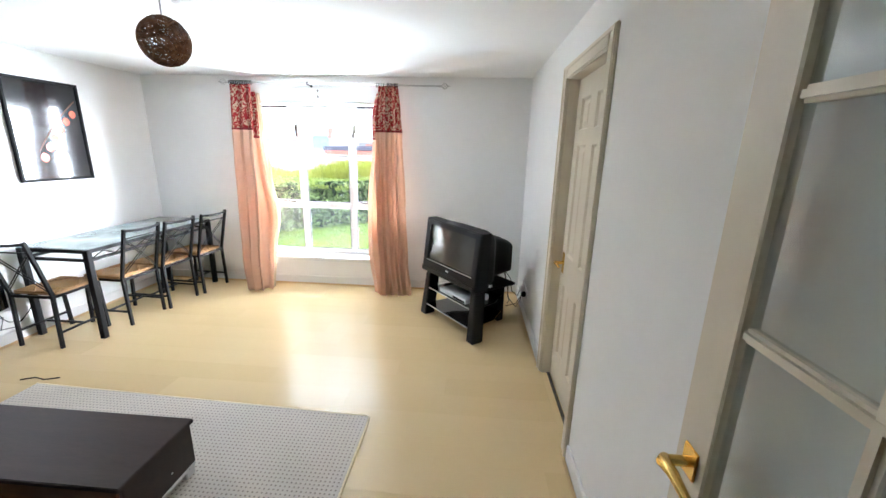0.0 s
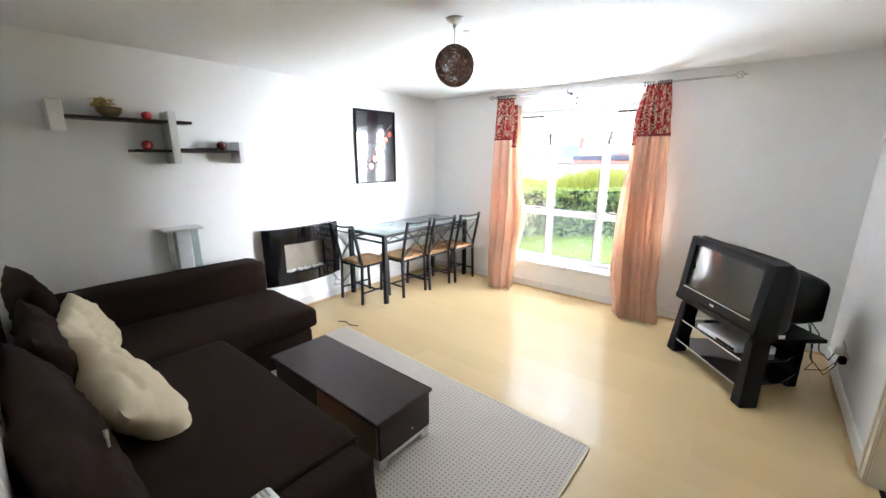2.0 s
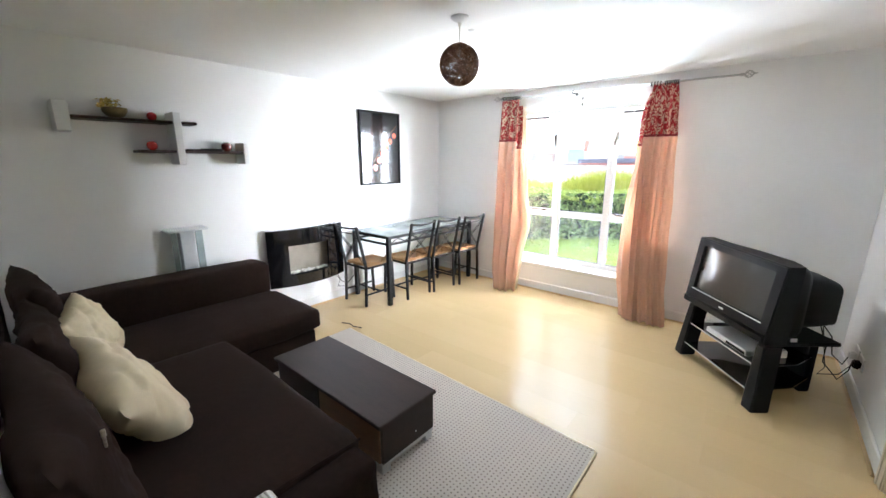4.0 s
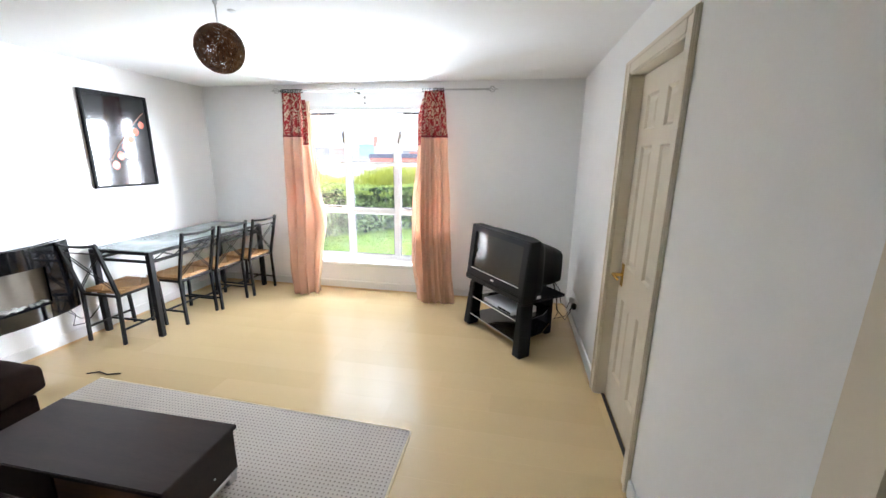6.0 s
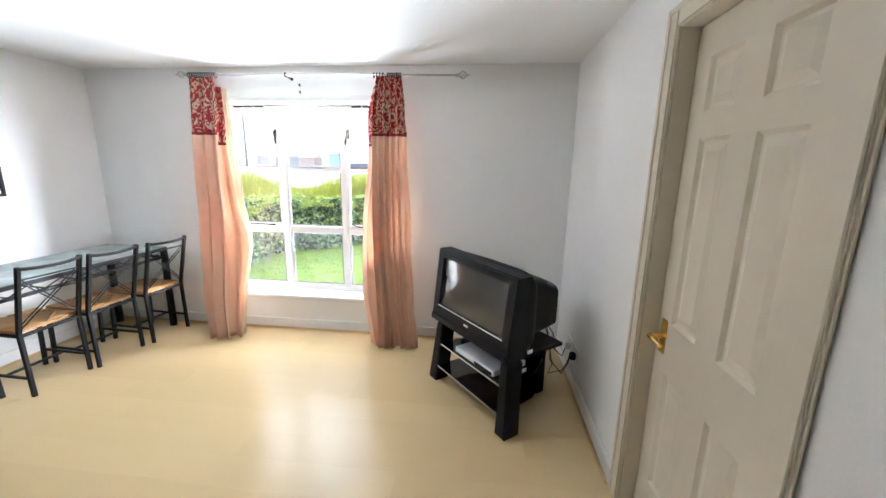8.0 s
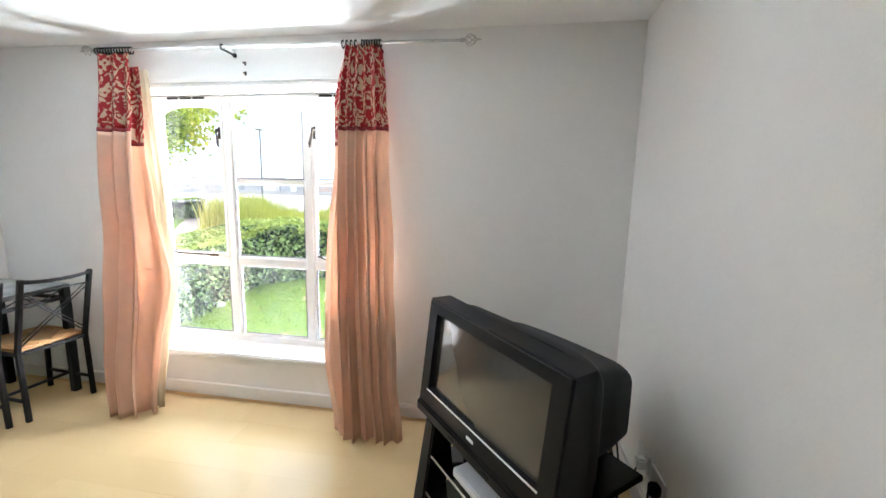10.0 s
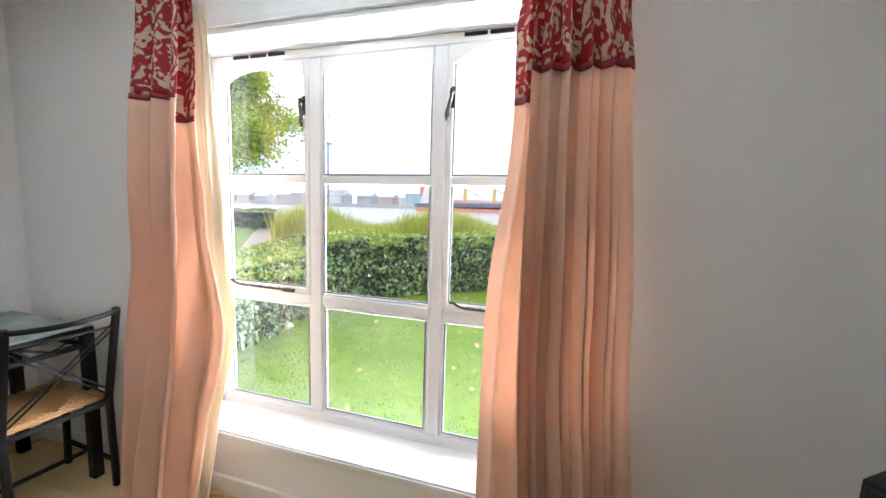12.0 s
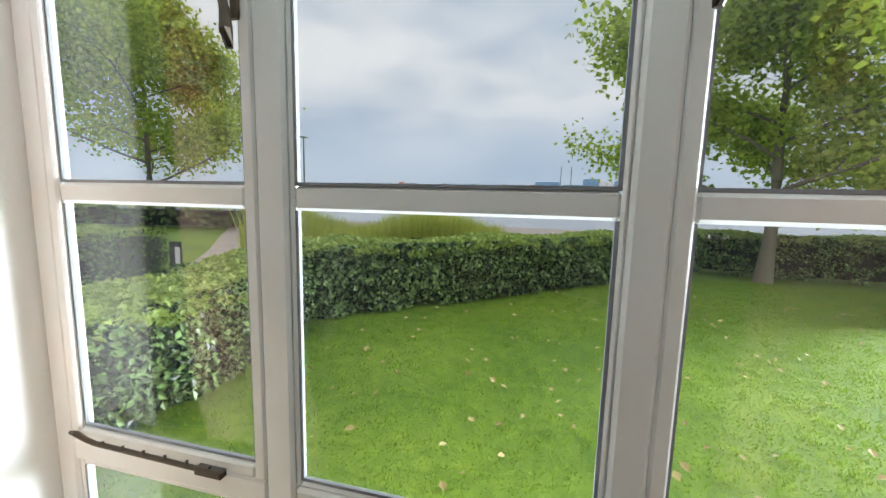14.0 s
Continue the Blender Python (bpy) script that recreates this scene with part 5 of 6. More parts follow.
for k in range(4):
    j = (k + 1) % 4
    b.faces.new((lo[k], lo[j], li[j], li[k])), b.faces.new((li[k], li[j], ld[j], ld[k])), b.faces.new((lo[k], bk[k], bk[j], lo[j]))
b.faces.new(bk[::-1])
bmesh.ops.bevel(b, geom=[e for e in b.edges if set(e.verts) <= set(lo)], offset=0.008, segments=3, affect="EDGES")
tv_part("bezel", b, M_PLASTIC, tv, "dark grey bezel")
b = bmesh.new()
n = 10
gv = [[b.verts.new((SX0 * 0.985 + (SX1 - SX0) * 0.985 * i / n, face_y(SZ0 + (SZ1 - SZ0) * j / n) + 0.022 - 0.014 * (1 - (2 * i / n - 1) ** 2) * (1 - 0.6 * (2 * j / n - 1) ** 2), SZ0 + (SZ1 - SZ0) * j / n)) for i in range(n + 1)] for j in range(n + 1)]
for j in range(n):
    for i in range(n):
        b.faces.new((gv[j][i], gv[j][i + 1], gv[j + 1][i + 1], gv[j + 1][i]))
tv_part("screen", b, M_SCREEN, tv, "slightly bulging dark glass screen", smooth=60)
shell = bmesh.new()
sections = ((0.09, 0.40, H0 + 0.005, H1 - 0.025), (0.15, 0.385, H0 + 0.01, H1 - 0.035), (0.20, 0.355, H0 + 0.02, H1 - 0.06), (0.225, 0.315, H0 + 0.04, H1 - 0.085), (0.24, 0.305, H0 + 0.05, H1 - 0.095), (0.37, 0.29, H0 + 0.055, H1 - 0.13), (0.49, 0.265, H0 + 0.06, H1 - 0.18), (0.50, 0.25, H0 + 0.075, H1 - 0.20))
rings = []
for y, w2, z0, z1 in sections:
    zc, h2 = (z0 + z1) / 2, (z1 - z0) / 2
    ring = []
    for k in range(36):
        a = 2 * math.pi * k / 36
        ca, sa = math.cos(a), math.sin(a)
        e = 0.22
        crown = 0.02 * (1 - abs(ca)) if sa > 0 else 0
        ring.append(shell.verts.new((w2 * math.copysign(abs(ca) ** e, ca), y, zc + h2 * math.copysign(abs(sa) ** e, sa) + crown)))
    rings.append(ring)
for a, c in zip(rings, rings[1:]):
    for k in range(36):
        shell.faces.new((a[k], a[(k + 1) % 36], c[(k + 1) % 36], c[k]))
shell.faces.new(rings[-1])
tv_part("rear_housing", shell, M_BLACKPLASTIC, tv, "black stepped rear housing", 40)
tv_part("control_strip", box((-0.40, face_y(H0 + 0.03) - 0.012, H0 + 0.004), (0.40, face_y(H0 + 0.03) + 0.03, H0 + 0.055), 0.008, 2), M_PLASTIC, tv)
tv_part("screen_trim", box((-0.34, face_y(SZ0) - 0.004, SZ0 - 0.008), (0.34, face_y(SZ0) + 0.004, SZ0 - 0.002), 0.001), M_SILVER, tv, "thin silver line under the screen")
tv_part("badge", box((-0.022, face_y(H0 + 0.08) - 0.003, H0 + 0.075), (0.022, face_y(H0 + 0.08) + 0.006, H0 + 0.088), 0.002), M_SILVER, tv, "small silver badge")
for x in (-0.10, 0.12):
    tv_part("button", box((x - 0.02, face_y(H0 + 0.03) - 0.016, H0 + 0.024), (x + 0.02, face_y(H0 + 0.03) - 0.011, H0 + 0.036), 0.002), M_BLACKPLASTIC, tv)
dvd = thing("dvd_player", tuple(TVM @ Vector((0.08, 0.1, 0.273))), "slim silver disc player on the glass shelf", "disc player")
tv_part("body", box((-0.11, -0.05, 0.279), (0.28, 0.22, 0.318), 0.005, 2), M_SILVER, dvd)
tv_part("display", box((0.10, -0.053, 0.287), (0.27, -0.049, 0.306), 0.001), M_BLACKPLASTIC, dvd, "black display window")
for x in (-0.08, 0.25):
    tv_part("foot", box((x - 0.012, 0.0, 0.2732), (x + 0.012, 0.024, 0.279), 0.001), M_BLACKPLASTIC, dvd)
dvd2 = thing("set_top_box", tuple(TVM @ Vector((-0.1, 0.25, 0.273))), "flat black box on the glass shelf", "set-top box")
tv_part("body", box((-0.20, 0.06, 0.2735), (-0.118, 0.30, 0.305), 0.004), M_BLACKPLASTIC, dvd2)
lab = thing("sticker", tuple(TVM @ Vector((0.39, 0.2, 0.5))), "small white stickers on the television's side", "sticker")
for y, z in ((0.12, 0.455), (0.08, 0.35)):
    tv_part("label", box((0.401, y - 0.02, z - 0.012), (0.4025, y + 0.02, z + 0.012), 0), M_PAPER, lab, smooth=0)

# ---- sockets and cables ----
for y in (4.56, 4.40):
    so = thing("wall_socket", (XR, y, 0.25), "white double wall socket with plugs", "socket")
    part("plate", box((XR - 0.009, y - 0.065, 0.215), (XR, y + 0.065, 0.30), 0.003), M_WHITEPLASTIC, so)
    part("plug", box((XR - 0.05, y - 0.05, 0.225), (XR - 0.009, y - 0.005, 0.275), 0.008, 2), M_BLACKPLASTIC if y < 4.5 else M_WHITEPLASTIC, so, "mains plug")
cb = bmesh.new()
tp = [TVM @ Vector(p) for p in ((0.15, 0.50, 0.48), (0.1, 0.52, 0.5), (0.2, 0.48, 0.47))]
tube([tp[0], tp[0] + Vector((0.06, 0.01, -0.18)), (1.42, 4.36, 0.22), (1.50, 4.34, 0.13), (1.545, 4.37, 0.20), (1.55, 4.375, 0.25)], 0.004, 6, bm=cb)
tube([tp[1], tp[1] + Vector((0.10, 0.02, -0.14)), (1.47, 4.48, 0.24), (1.53, 4.50, 0.18), (1.56, 4.53, 0.25)], 0.004, 6, bm=cb)
tube([tp[2], tp[2] + Vector((0.05, -0.02, -0.28)), (1.40, 4.30, 0.15), (1.49, 4.28, 0.19), (1.55, 4.365, 0.24)], 0.003, 6, bm=cb)
tagged(part("cable", cb, M_BLACKPLASTIC), "black television cables hanging to the wall sockets", "cable")
bits = bmesh.new()
tube([(-1.93, 2.95, 0.004), (-1.86, 2.985, 0.006), (-1.78, 2.97, 0.004), (-1.70, 3.0, 0.005)], 0.004, 6, bm=bits)
tagged(part("loose_cable", bits, M_BLACKPLASTIC), "short black cable lying on the floor", "cable")

# ---- outdoors ----
GZ = -0.65
gr = bmesh.new()
gx, gy = [-300, -120, -60, -30, -16, -10, -6, -3, 0, 3, 6, 10, 16, 30, 60, 120, 300], [YF + 0.22, 6, 8, 10, 12, 14, 17, 20, 25, 30, 38]
gv = [[gr.verts.new((x, y, GZ)) for x in gx] for y in gy]
for j in range(len(gy) - 1):
    for i in range(len(gx) - 1):
        gr.faces.new((gv[j][i], gv[j][i + 1], gv[j + 1][i + 1], gv[j + 1][i]))
back = [gr.verts.new((x, 38, -4.2)) for x in (-300, 300)]
gr.faces.new((gv[-1][0], gv[-1][-1], back[1], back[0]))
structure("ground", gr, M_LAWN, "mown green lawn with some bare patches", "lawn")
structure("water", box((-3000, 38, -4.3), (3000, 460, -4.0), 0), M_WATER, "pale grey river water", "river")
structure("facade", box((XL - 6, YF + 0.225, GZ - 0.2), (WX0 - 0.03, YF + 0.235, 3.2), 0), M_BRICK, "brick outer wall of the building", "wall")
structure("facade", box((WX1 + 0.03, YF + 0.225, GZ - 0.2), (XR + 6, YF + 0.235, 3.2), 0), M_BRICK, "brick outer wall of the building", "wall")
structure("facade", box((WX0, YF + 0.225, GZ - 0.2), (WX1, YF + 0.30, WZ0 - 0.03), 0.004), M_CONCRETE, "pale stone sill and wall under the window", "wall")
pa = bmesh.new()
line = [(-8.2, 10.0, 0.7), (-8.5, 11.5, 0.7), (-9.4, 13.4, 0.8), (-11.6, 16.6, 1.0), (-15.6, 21.8, 1.4), (-21, 30, 2.4), (-26, 37.5, 4.0)]
pv = [[pa.verts.new((x + s * w, y, GZ + 0.02)) for s in (-1, 1)] for x, y, w in line]
for a, b in zip(pv, pv[1:]):
    pa.faces.new((a[0], a[1], b[1], b[0]))
structure("path", pa, M_PATH, "pinkish paved footpath between hedges", "path")
structure("pavement", box((-60, 31, GZ), (80, 37.8, GZ + 0.03), 0), M_PATH, "pale riverside pavement", "pavement")


def hedge(name, label, line, width, height, n, seed, leaf=0.08):
    """A clipped hedge along a line: a near-black core as inner shade, with leaves all over it."""
    h = thing(name, (line[0][0], line[0][1], GZ), label, "hedge", "garden hedges")
    rng = np.random.default_rng(seed)
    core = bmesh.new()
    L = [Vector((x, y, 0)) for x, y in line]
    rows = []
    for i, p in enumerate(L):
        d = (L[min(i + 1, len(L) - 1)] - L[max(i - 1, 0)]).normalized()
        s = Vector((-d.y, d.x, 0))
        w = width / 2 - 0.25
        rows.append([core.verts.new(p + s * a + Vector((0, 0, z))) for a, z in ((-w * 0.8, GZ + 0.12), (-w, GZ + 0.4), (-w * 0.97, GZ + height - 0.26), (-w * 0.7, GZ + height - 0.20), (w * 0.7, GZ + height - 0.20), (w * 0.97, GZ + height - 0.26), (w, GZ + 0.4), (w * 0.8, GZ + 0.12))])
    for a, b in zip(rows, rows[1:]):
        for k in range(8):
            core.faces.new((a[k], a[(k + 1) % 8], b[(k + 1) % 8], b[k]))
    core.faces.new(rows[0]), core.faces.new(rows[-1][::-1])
    part("branches", core, M_CORE, h, "near-black core put in for the shade between the leaves")
    A = np.array([[p.x, p.y] for p in L])
    seglen = np.linalg.norm(np.diff(A, axis=0), axis=1)
    cum = np.concatenate([[0], np.cumsum(seglen)])

    def place(m, t=None):
        t = rng.uniform(0, cum[-1], m) if t is None else t
        k = np.clip(np.searchsorted(cum, t) - 1, 0, len(seglen) - 1)
        u = (t - cum[k]) / seglen[k]
        p = A[k] + (A[k + 1] - A[k]) * u[:, None]
        d = (A[k + 1] - A[k]) / seglen[k][:, None]
        return t, p, np.stack([-d[:, 1], d[:, 0]], 1)

    ms = int(n * 0.62)
    mc = max(40, ms // 50)
    tc, zc, pc = rng.uniform(0, cum[-1], mc), GZ + 0.06 + (height - 0.06) * rng.random(mc) ** 0.85, rng.normal(0, 0.055, mc)
    sc = np.where(rng.random(mc) < 0.78, -1.0, 1.0)
    own = rng.integers(0, mc, ms)
    dt, dz = rng.normal(0, 0.10, ms), rng.normal(0, 0.075, ms)
    t, p, s = place(ms, np.clip(tc[own] + dt, 0, cum[-1] - 1e-4))
    side = sc[own]
    z = np.clip(zc[own] + dz, GZ + 0.04, GZ + height)
    lump = 0.05 * np.sin(t * 2.1 + z * 3) + 0.03 * np.sin(t * 5.3 + 1 + z * 5)
    off = side * (width / 2 + lump - 0.05 + pc[own] - 2.5 * (dt ** 2 + dz ** 2) + rng.normal(0, 0.025, ms))
    P = np.column_stack([p + s * off[:, None], z])
    N = np.column_stack([s * side[:, None], np.full(ms, 0.35)])
    scatter_quads("side_leaves", P, N, leaf, M_HEDGE, h, "dark glossy leaves, some coloured pale as highlights", rng=rng)
    mt = n - ms
    t, p, s = place(mt)
    off = rng.uniform(-1, 1, mt) * (width / 2 + 0.03)
    z = GZ + height + 0.05 * np.sin(t * 1.7) + 0.03 * np.sin(t * 6 + off * 4) + rng.normal(0, 0.03, mt) - 0.10 * (np.abs(off) / (width / 2)) ** 4
    P = np.column_stack([p + s * off[:, None], z])
    scatter_quads("top_leaves", P, np.tile([[0, 0, 1.0]], (mt, 1)), leaf, M_HEDGELIT, h, "top leaves in paler green that carries the light from above", rng=rng)
    # closed ends
    for q, d in ((A[0], A[0] - A[1]), (A[-1], A[-1] - A[-2])):
        d = d / np.linalg.norm(d)
        sv = np.array([-d[1], d[0]])
        me = 900
        off = rng.uniform(-1, 1, me) * width / 2
        P = np.column_stack([q + sv * off[:, None] + d * rng.normal(0.02, 0.04, me)[:, None], GZ + 0.08 + (height - 0.06) * rng.random(me)])
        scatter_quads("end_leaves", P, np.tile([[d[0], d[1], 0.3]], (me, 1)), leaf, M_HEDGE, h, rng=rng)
    return h


hedge("hedge", "low broad laurel hedge between the path and the lawn", [(-4.75, 6.2), (-4.65, 8.0), (-4.85, 9.5), (-5.3, 11.0), (-6.1, 12.9)], 1.75, 1.02, 60000, 15, 0.095)
hedge("hedge", "clipped laurel hedge curving round the lawn", [(-4.85, 10.5), (-4.3, 11.0), (-2.5, 12.55), (-0.8, 14.15), (0.9, 15.75), (2.6, 17.3), (4.2, 18.6)], 1.15, 1.25, 100000, 11, 0.105)
hedge("hedge", "long dark clipped hedge behind the tree", [(4.3, 18.9), (8, 18.3), (14, 17.7), (22, 17.2)], 1.0, 1.3, 60000, 12, 0.08)
hedge("hedge", "clipped hedge beside the paved path", [(-16, 9.9), (-12.4, 11.0), (-9.95, 12.05)], 2.2, 1.2, 20000, 13)
hedge("hedge", "rounded hedge across the path", [(-31, 23.0), (-25, 24.5), (-19.4, 26.0)], 1.9, 1.35, 15000, 14, 0.11)

# blades of grass on the near lawn
rg = np.random.default_rng(21)
nb = 240000
bx, byy = rg.uniform(-4.2, 8.5, nb), 5.45 + 11.5 * rg.random(nb) ** 1.3
keep = (byy < 10.6 + np.maximum(bx + 4.0, 0) * 0.9) & ((bx > -3.95) | (byy < 7.4))
bx, byy = bx[keep], byy[keep]
nb = len(bx)
ang = rg.uniform(0, 6.28, nb)
tuft = 0.5 + 0.5 * np.sin(bx * 9.1 + 2 * np.sin(byy * 3.7)) * np.sin(byy * 8.3 + 2 * np.sin(bx * 4.9))
hgt = rg.uniform(0.010, 0.026, nb) * (0.7 + 1.3 * tuft ** 2)
wd = rg.uniform(0.004, 0.008, nb)
base = np.column_stack([bx, byy, np.full(nb, GZ)])
side = np.column_stack([np.cos(ang), np.sin(ang), np.zeros(nb)]) * wd[:, None]
tip = base + np.column_stack([rg.normal(0, 0.018, nb), rg.normal(0, 0.018, nb), hgt])
co = np.stack([base - side, base + side, tip], 1).reshape(-1, 3)
tri = np.arange(nb * 3).reshape(-1, 3)
tagged(mesh_from("grass", co, tri, M_BLADE), "short mown green grass of the lawn", "grass", kind="stuff")
nf = 420
P = np.column_stack([rg.uniform(-3.6, 8, nf), 6 + 9 * rg.random(nf), GZ + 0.035 + rg.uniform(0, 0.02, nf)])
P = P[(P[:, 1] < 10.4 + (P[:, 0] + 4.0) * 0.9)]
tagged(scatter_quads("fallen_leaves", P, np.tile([[0, 0, 1.0]], (len(P), 1)), 0.085, M_FALLEN, aspect=0.7, tilt=0.3, rng=rg), "yellow brown fallen leaves on the lawn", "leaves", kind="stuff")
# tall grasses behind the hedge
nr = 16000
rx = rg.uniform(-9.2, -1.6, nr)
ry = 14.4 + 2.4 * rg.random(nr) + 0.55 * np.maximum(rx + 4.2, 0)
ang = rg.uniform(0, 6.28, nr)
hg = rg.uniform(1.0, 1.85, nr) * (0.92 + 0.18 * np.sin(rx * 1.3))
base = np.column_stack([rx, ry, np.full(nr, GZ)])
sd = np.column_stack([np.cos(ang), np.sin(ang), np.zeros(nr)]) * 0.016
bend = np.column_stack([rg.normal(0, 0.1, nr), rg.normal(0, 0.1, nr), np.zeros(nr)])
midp = base + bend * 0.4 + np.column_stack([np.zeros(nr), np.zeros(nr), hg * 0.6])
tip = base + bend * 1.6 + np.column_stack([np.zeros(nr), np.zeros(nr), hg])
co = np.stack([base - sd, base + sd, midp + sd, midp - sd, tip], 1).reshape(-1, 3)
i5 = np.arange(nr) * 5
tri = np.concatenate([np.stack([i5, i5 + 1, i5 + 2], 1), np.stack([i5, i5 + 2, i5 + 3], 1), np.stack([i5 + 3, i5 + 2, i5 + 4], 1)])
tagged(mesh_from("tall_grass", co, tri, M_REED), "tall yellow-green ornamental grass behind the hedge", "grass", kind="stuff")


def tree(base, height, trunk_r, clear, spread_r, n, leaf, seed, label):
    """A trunk that tapers into forking limbs, with leaves in clumps round the twigs."""
    t = thing("tree", base, label, "tree", "garden trees")
    rng = random.Random(seed)
    bm = bmesh.new()
    ends = []

    def limb(p, d, length, r, depth):
        pts, rad = [p], [r]
        q, dd = p.copy(), d.copy()
        k = 4
        for i in range(k):
            dd = (dd + Vector((rng.gauss(0, 0.12), rng.gauss(0, 0.12), 0.05))).normalized()
            q = q + dd * length / k
            pts.append(q.copy()), rad.append(r * (1 - 0.5 * (i + 1) / k))
            if depth >= 2 or (depth == 1 and i >= 1):
                ends.append((q.copy(), depth))
        tube(pts, rad, 7 if depth < 2 else 5, bm=bm)
        if depth < 3:
            for j in range(4 if depth else 0):
                u = rng.uniform(0.35, 1.0)
                s = pts[0].lerp(pts[-1], u)
                a = rng.uniform(0, 6.28)
                out = Vector((math.cos(a), math.sin(a), rng.uniform(-0.1, 0.7))).normalized()
                limb(s, (dd * 0.45 + out).normalized(), length * rng.uniform(0.45, 0.65), rad[-1] * 0.7, depth + 1)

    b = Vector(base)
    n_tr = 8
    pts = [b + Vector((0.03 * math.sin(i), 0.03 * math.cos(1.3 * i), height * 0.86 * i / n_tr)) for i in range(n_tr + 1)]
    rad = [trunk_r * (1.35 if i == 0 else 1 - 0.85 * i / n_tr) for i in range(n_tr + 1)]
    tube(pts, rad, 12, bm=bm)
    for j in range(15):
        u = j / 14
        z = clear + (height * 0.9 - clear) * u
        s = b + Vector((0, 0, z))
        a = j * 2.4 + rng.uniform(-0.3, 0.3)
        reach = spread_r * (0.95 - 0.6 * u ** 1.6) * rng.uniform(0.75, 1.1)
        limb(s, Vector((math.cos(a), math.sin(a), 0.18 + 0.7 * u)).normalized(), reach, trunk_r * 0.38 * (1 - 0.7 * u), 1)
    part("trunk", bm, M_BARK, t, "grey-brown trunk and limbs")
    r2 = np.random.default_rng(seed)
    E = np.array([list(e[0]) for e in ends])
    pick = r2.integers(0, len(E), n)
    P = E[pick] + r2.normal(0, 0.26 * spread_r / 3.6, (n, 3))
    low = P[:, 2] > b.z + clear - 1.1
    P = P[low]
    scatter_quads("crown", P, np.tile([[0, -0.3, 0.8]], (len(P), 1)), leaf, M_TREELEAF, t, "green leaves, some turning yellow", aspect=0.8, tilt=0.9, rng=r2)
    return t


tree((5.9, 17.4, GZ), 9.0, 0.19, 1.6, 4.6, 85000, 0.17, 31, "leafy plane tree standing on the lawn before a hedge")
tree((-25.0, 24.5, GZ), 13.5, 0.24, 2.7, 7.6, 60000, 0.26, 32, "broad leafy tree beyond the footpath")

# lamp post, bollard, sign, litter
lp = thing("street_lamp", (-19.0, 32.5, GZ), "tall slim grey street lamp by the river", "street lamp")
part("pole", rod((-19.0, 32.5, GZ), (-19.0, 32.5, 6.2), 0.08, 0.06, 10), M_SEAL, lp)
part("head", box((-19.3, 32.2, 6.2), (-18.7, 32.8, 6.32), 0.04, 2), M_CONCRETE, lp)
bo = thing("bollard", (-9.6, 15.2, GZ), "short black bollard at the path's edge", "bollard")
part("post", rod((-9.6, 15.2, GZ), (-9.6, 15.2, GZ + 0.75), 0.05, 0.045, 12), M_POST, bo)
sg = thing("sign", (-8.75, 11.9, GZ), "small white notice on a dark board by the hedge", "sign")
part("board", box((-8.9, 11.85, GZ), (-8.55, 11.9, GZ + 1.0), 0.01), M_POST, sg)
part("notice", box((-8.7, 11.83, GZ + 0.4), (-8.57, 11.848, GZ + 0.88), 0.003), M_PAPER, sg, "white notice")
rub = bmesh.new()
bmesh.ops.create_icosphere(rub, subdivisions=2, radius=1, matrix=Matrix.Translation((-3.88, 8.68, GZ + 0.05)) @ Matrix.Diagonal((0.11, 0.07, 0.05, 1)))
for v in rub.verts:
    v.co += noise.noise_vector(v.co * 14) * 0.03
tagged(part("litter", rub, M_PAPER, smooth=0), "crumpled white paper lying at the hedge's foot", "litter")

# far bank
structure("backdrop", box((-1500, 455, -4.2), (1500, 475, 0.5), 0), M_BANK, "low grey embankment across the river", "river bank")


def shed(name, label, x0, x1, y, h, mat, gable=True, group="buildings across the river"):
    s = thing(name, ((x0 + x1) / 2, y, 0.4), label, "building", group)
    part("wall", box((x0, y, -1), (x1, y + 25, h), 0.2), mat, s)
    if gable:
        r = bmesh.new()
        a = [r.verts.new((x, yy, z)) for x, yy, z in ((x0 - 1, y - 1, h), (x1 + 1, y - 1, h), (x1 + 1, y + 26, h), (x0 - 1, y + 26, h), (x0 - 1, y + 12, h + 5), (x1 + 1, y + 12, h + 5))]
        for f in ((0, 1, 5, 4), (3, 4, 5, 2), (0, 4, 3), (1, 2, 5), (0, 3, 2, 1)):
            r.faces.new([a[i] for i in f])
        part("roof", r, M_CONCRETE, s, smooth=0)
    nw = max(2, int((x1 - x0) / 9))
    for k in range(nw):
        x = x0 + (k + 0.5) * (x1 - x0) / nw
        part("window", box((x - 1.6, y - 0.3, h * 0.45), (x + 1.6, y + 0.2, h * 0.45 + 2.2), 0.05), M_FARPANE, s, smooth=0)
    return s


rb = random.Random(77)
for k in range(16):
    x = -640 + k * 33 + rb.uniform(-6, 6)
    shed("warehouse", "low industrial shed across the river", x, x + rb.uniform(18, 26), 478 + 1.5 * (k % 2), rb.uniform(7, 13), rb.choice([M_CONCRETE, M_BRICKFAR, M_BANK]))
shed("apartment_block", "grey tower across the river", -312, -294, 470, 19, M_CONCRETE, False)
shed("warehouse", "teal industrial shed across the river", -196, -160, 474, 15, M_TEAL)
shed("warehouse", "pale industrial shed across the river", -158, -60, 480, 9, M_CONCRETE)
for x0, x1, h in ((-6, 22, 27), (26, 48, 24), (50, 66, 31), (84, 104, 29), (108, 132, 14), (150, 220, 12)):
    shed("factory", "blue clad factory block across the river", x0, x1, 478, h, M_BLUE, False)
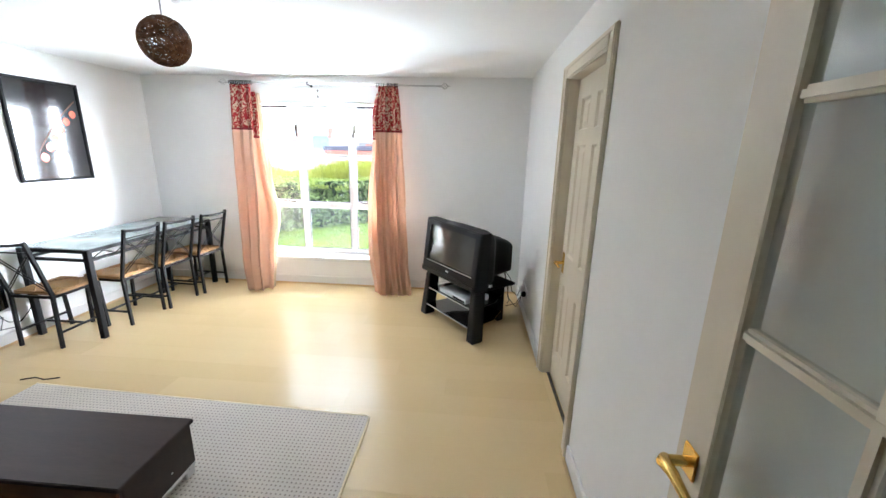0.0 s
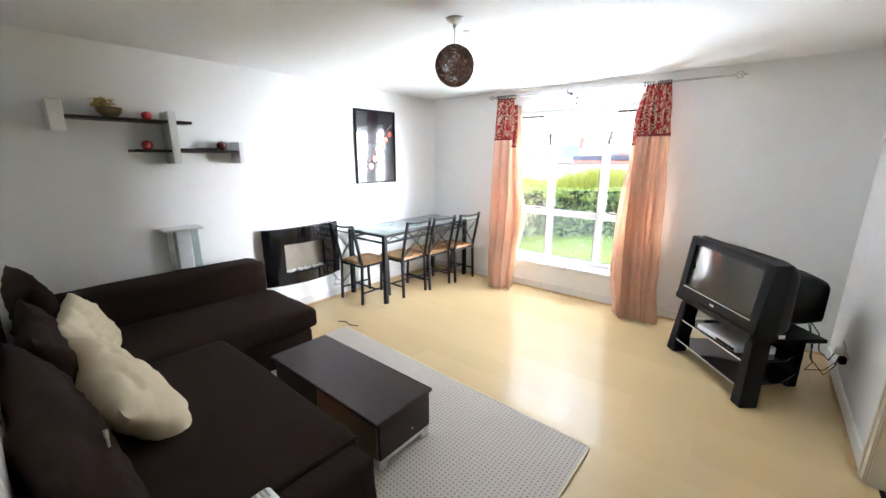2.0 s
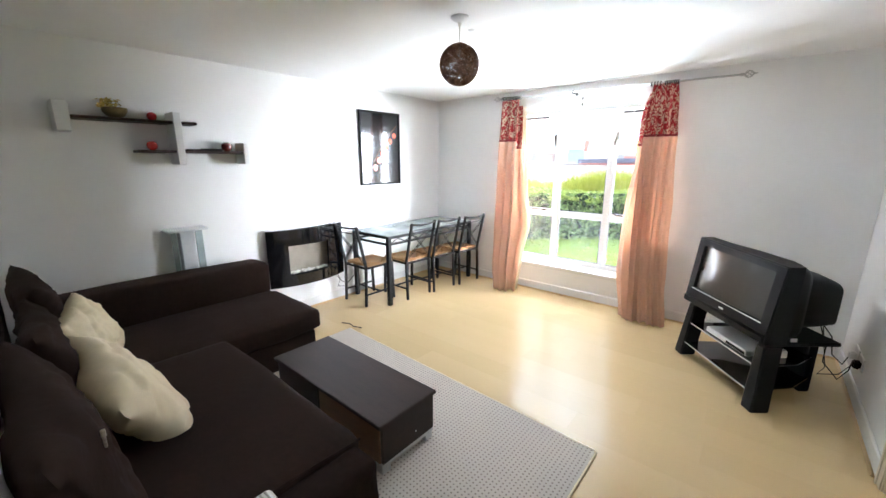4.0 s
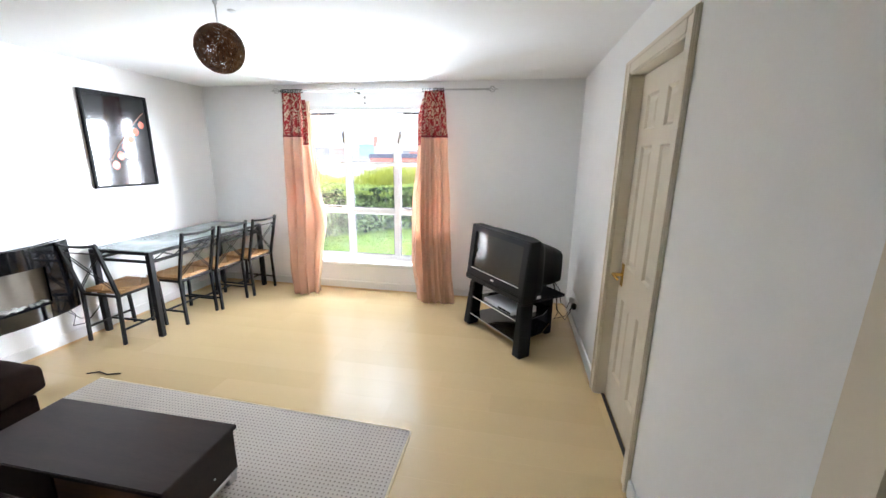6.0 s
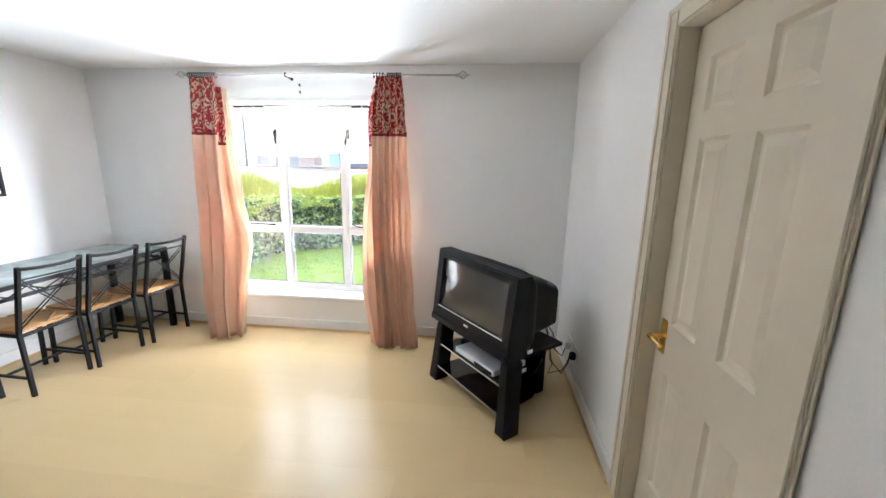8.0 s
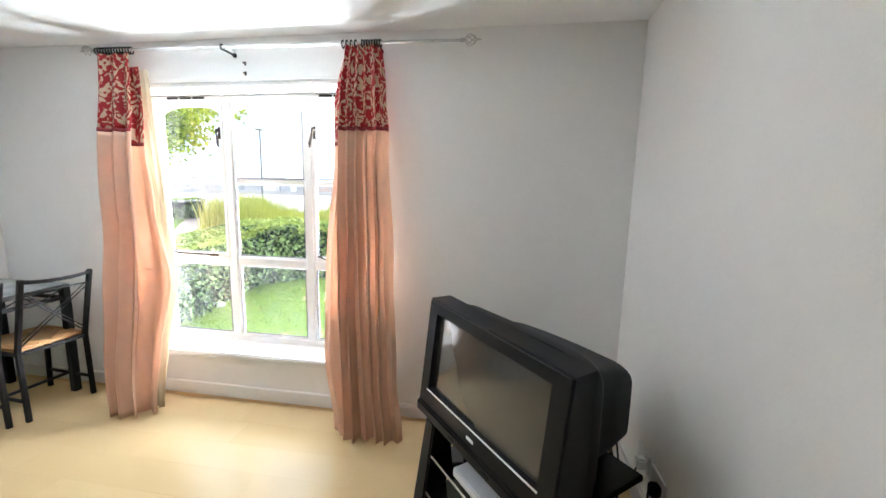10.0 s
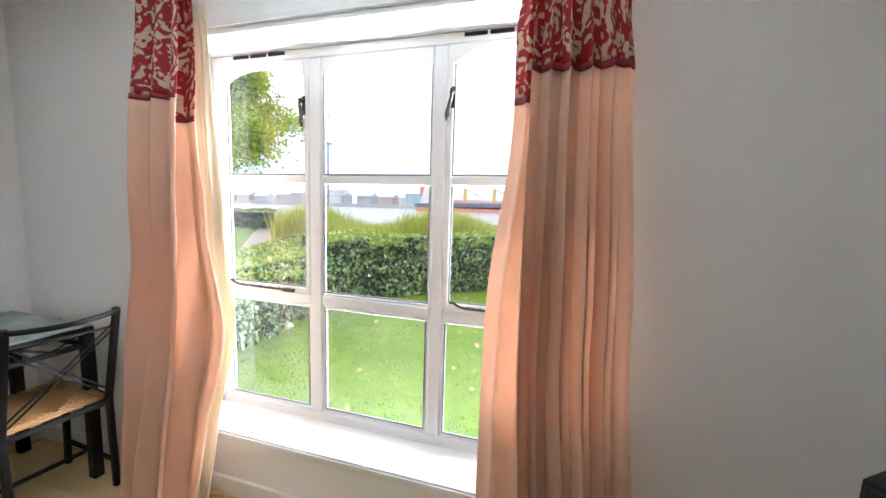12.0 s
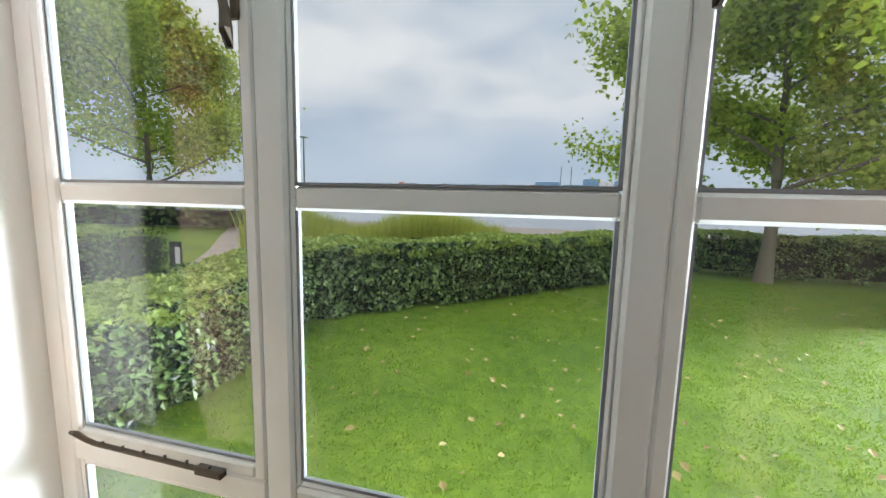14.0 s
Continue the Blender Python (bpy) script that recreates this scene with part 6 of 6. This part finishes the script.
for x in (69, 77):
    si = thing("silo", (x, 474, 0), "pale concrete silo beside blue factory blocks", "silo", "silos")
    part("body", lathe([(4.2, -1), (4.2, 26), (2.4, 29), (0.2, 30)], (x, 474, 0), 20), M_SHIPWHITE, si)
for x, h in ((24, 47), (36, 47)):
    cm = thing("chimney", (x, 500, 0), "thin factory chimney across the river", "chimney")
    part("stack", rod((x, 500, 0), (x, 500, h), 0.9, 0.7, 10), M_BANK, cm)
jet = thing("jetty", (100, 440, -4), "wooden jetty on the far bank", "jetty")
part("deck", box((86, 430, 0.2), (130, 440, 1.2), 0.1), M_BANK, jet)
for k in range(8):
    part("pile", rod((88 + 5.6 * k, 432, -5), (88 + 5.6 * k, 432, 0.2), 0.6, seg=8), M_BANK, jet)
# ship
sh = thing("cargo_ship", (-55, 330, -4), "black and red cargo ship with yellow cranes on the river", "ship")


def hull(z0, z1, x0, x1, mat, name):
    b = bmesh.new()
    out = [(x0, -7), (x0 + 4, -10), (x1 - 22, -10), (x1 - 8, -6), (x1, 0), (x1 - 8, 6), (x1 - 22, 10), (x0 + 4, 10), (x0, 7)]
    lo = [b.verts.new((x - (3 if x > x1 - 10 else 0), 337 + y, z0)) for x, y in out]
    hi = [b.verts.new((x, 337 + y, z1 + (2.5 if x > x1 - 25 else 0))) for x, y in out]
    b.faces.new(lo[::-1]), b.faces.new(hi)
    for k in range(len(out)):
        j = (k + 1) % len(out)
        b.faces.new((lo[k], lo[j], hi[j], hi[k]))
    part(name, b, mat, sh, smooth=0)


hull(-5, -0.8, -126, 13, M_HULLRED, "lower_hull")
hull(-0.8, 2.6, -127, 15, M_HULLBLACK, "upper_hull")
for i, (a, b, z0, z1) in enumerate(((-122, -100, 2.6, 9), (-120, -103, 9, 13), (-119, -108, 13, 17))):
    part("bridge_deck", box((a, 331, z0), (b, 343, z1), 0.2), M_SHIPWHITE, sh)
part("funnel", box((-124, 334, 9), (-120, 340, 18), 0.3), M_HULLRED, sh)
for x in (-82, -56, -30, -6):
    part("crane_post", box((x - 1.3, 335, 2.6), (x + 1.3, 338, 17), 0.2), M_SHIPYELLOW, sh)
    part("crane_boom", bar((x, 336, 16), (x + 15, 336, 10), 1.0), M_SHIPYELLOW, sh)
for x in (-90, -68, -42, -18):
    part("hatch", box((x, 329, 2.6), (x + 16, 345, 4.8), 0.2), M_HULLRED, sh)

# ---- floor boards, last ----
BW, BL = 0.192, 1.21
boards = {}
rbd = random.Random(12)
fl = bpy.data.objects["floor"]
k = 0
y = YS - 0.1
while y < YF:
    y1 = min(y + BW, YF)
    x = XL - rbd.uniform(0, BL)
    while x < XR:
        a, b = max(x, XL), min(x + BL, XR)
        if b - a > 0.02:
            key = (round(b - a, 3), round(y1 - y, 3))
            if key not in boards:
                bm = box((0, 0, -0.015), (b - a - 0.0001, y1 - y - 0.0001, 0), 0.0003)
                me = bpy.data.meshes.new("plank")
                bm.to_mesh(me)
                bm.free()
                me.materials.append(M_FLOOR)
                boards[key] = me
            ob = new("plank", boards[key])
            ob.parent = fl
            ob.location = (a, y, 0)
        x += BL
    y += BW
bm = box((-0.3, -0.3, -0.015), (XR, YS - 0.1, 0), 0)
structure("floor_doorway", box((XR, DY0 + 0.012, -0.015), (XR + 0.16, DY1 - 0.012, 0), 0), M_FLOOR, "pale laminate strip in the doorway", "floor")
structure("floor_hall", bm, M_FLOOR, "pale laminate hallway floor", "floor")
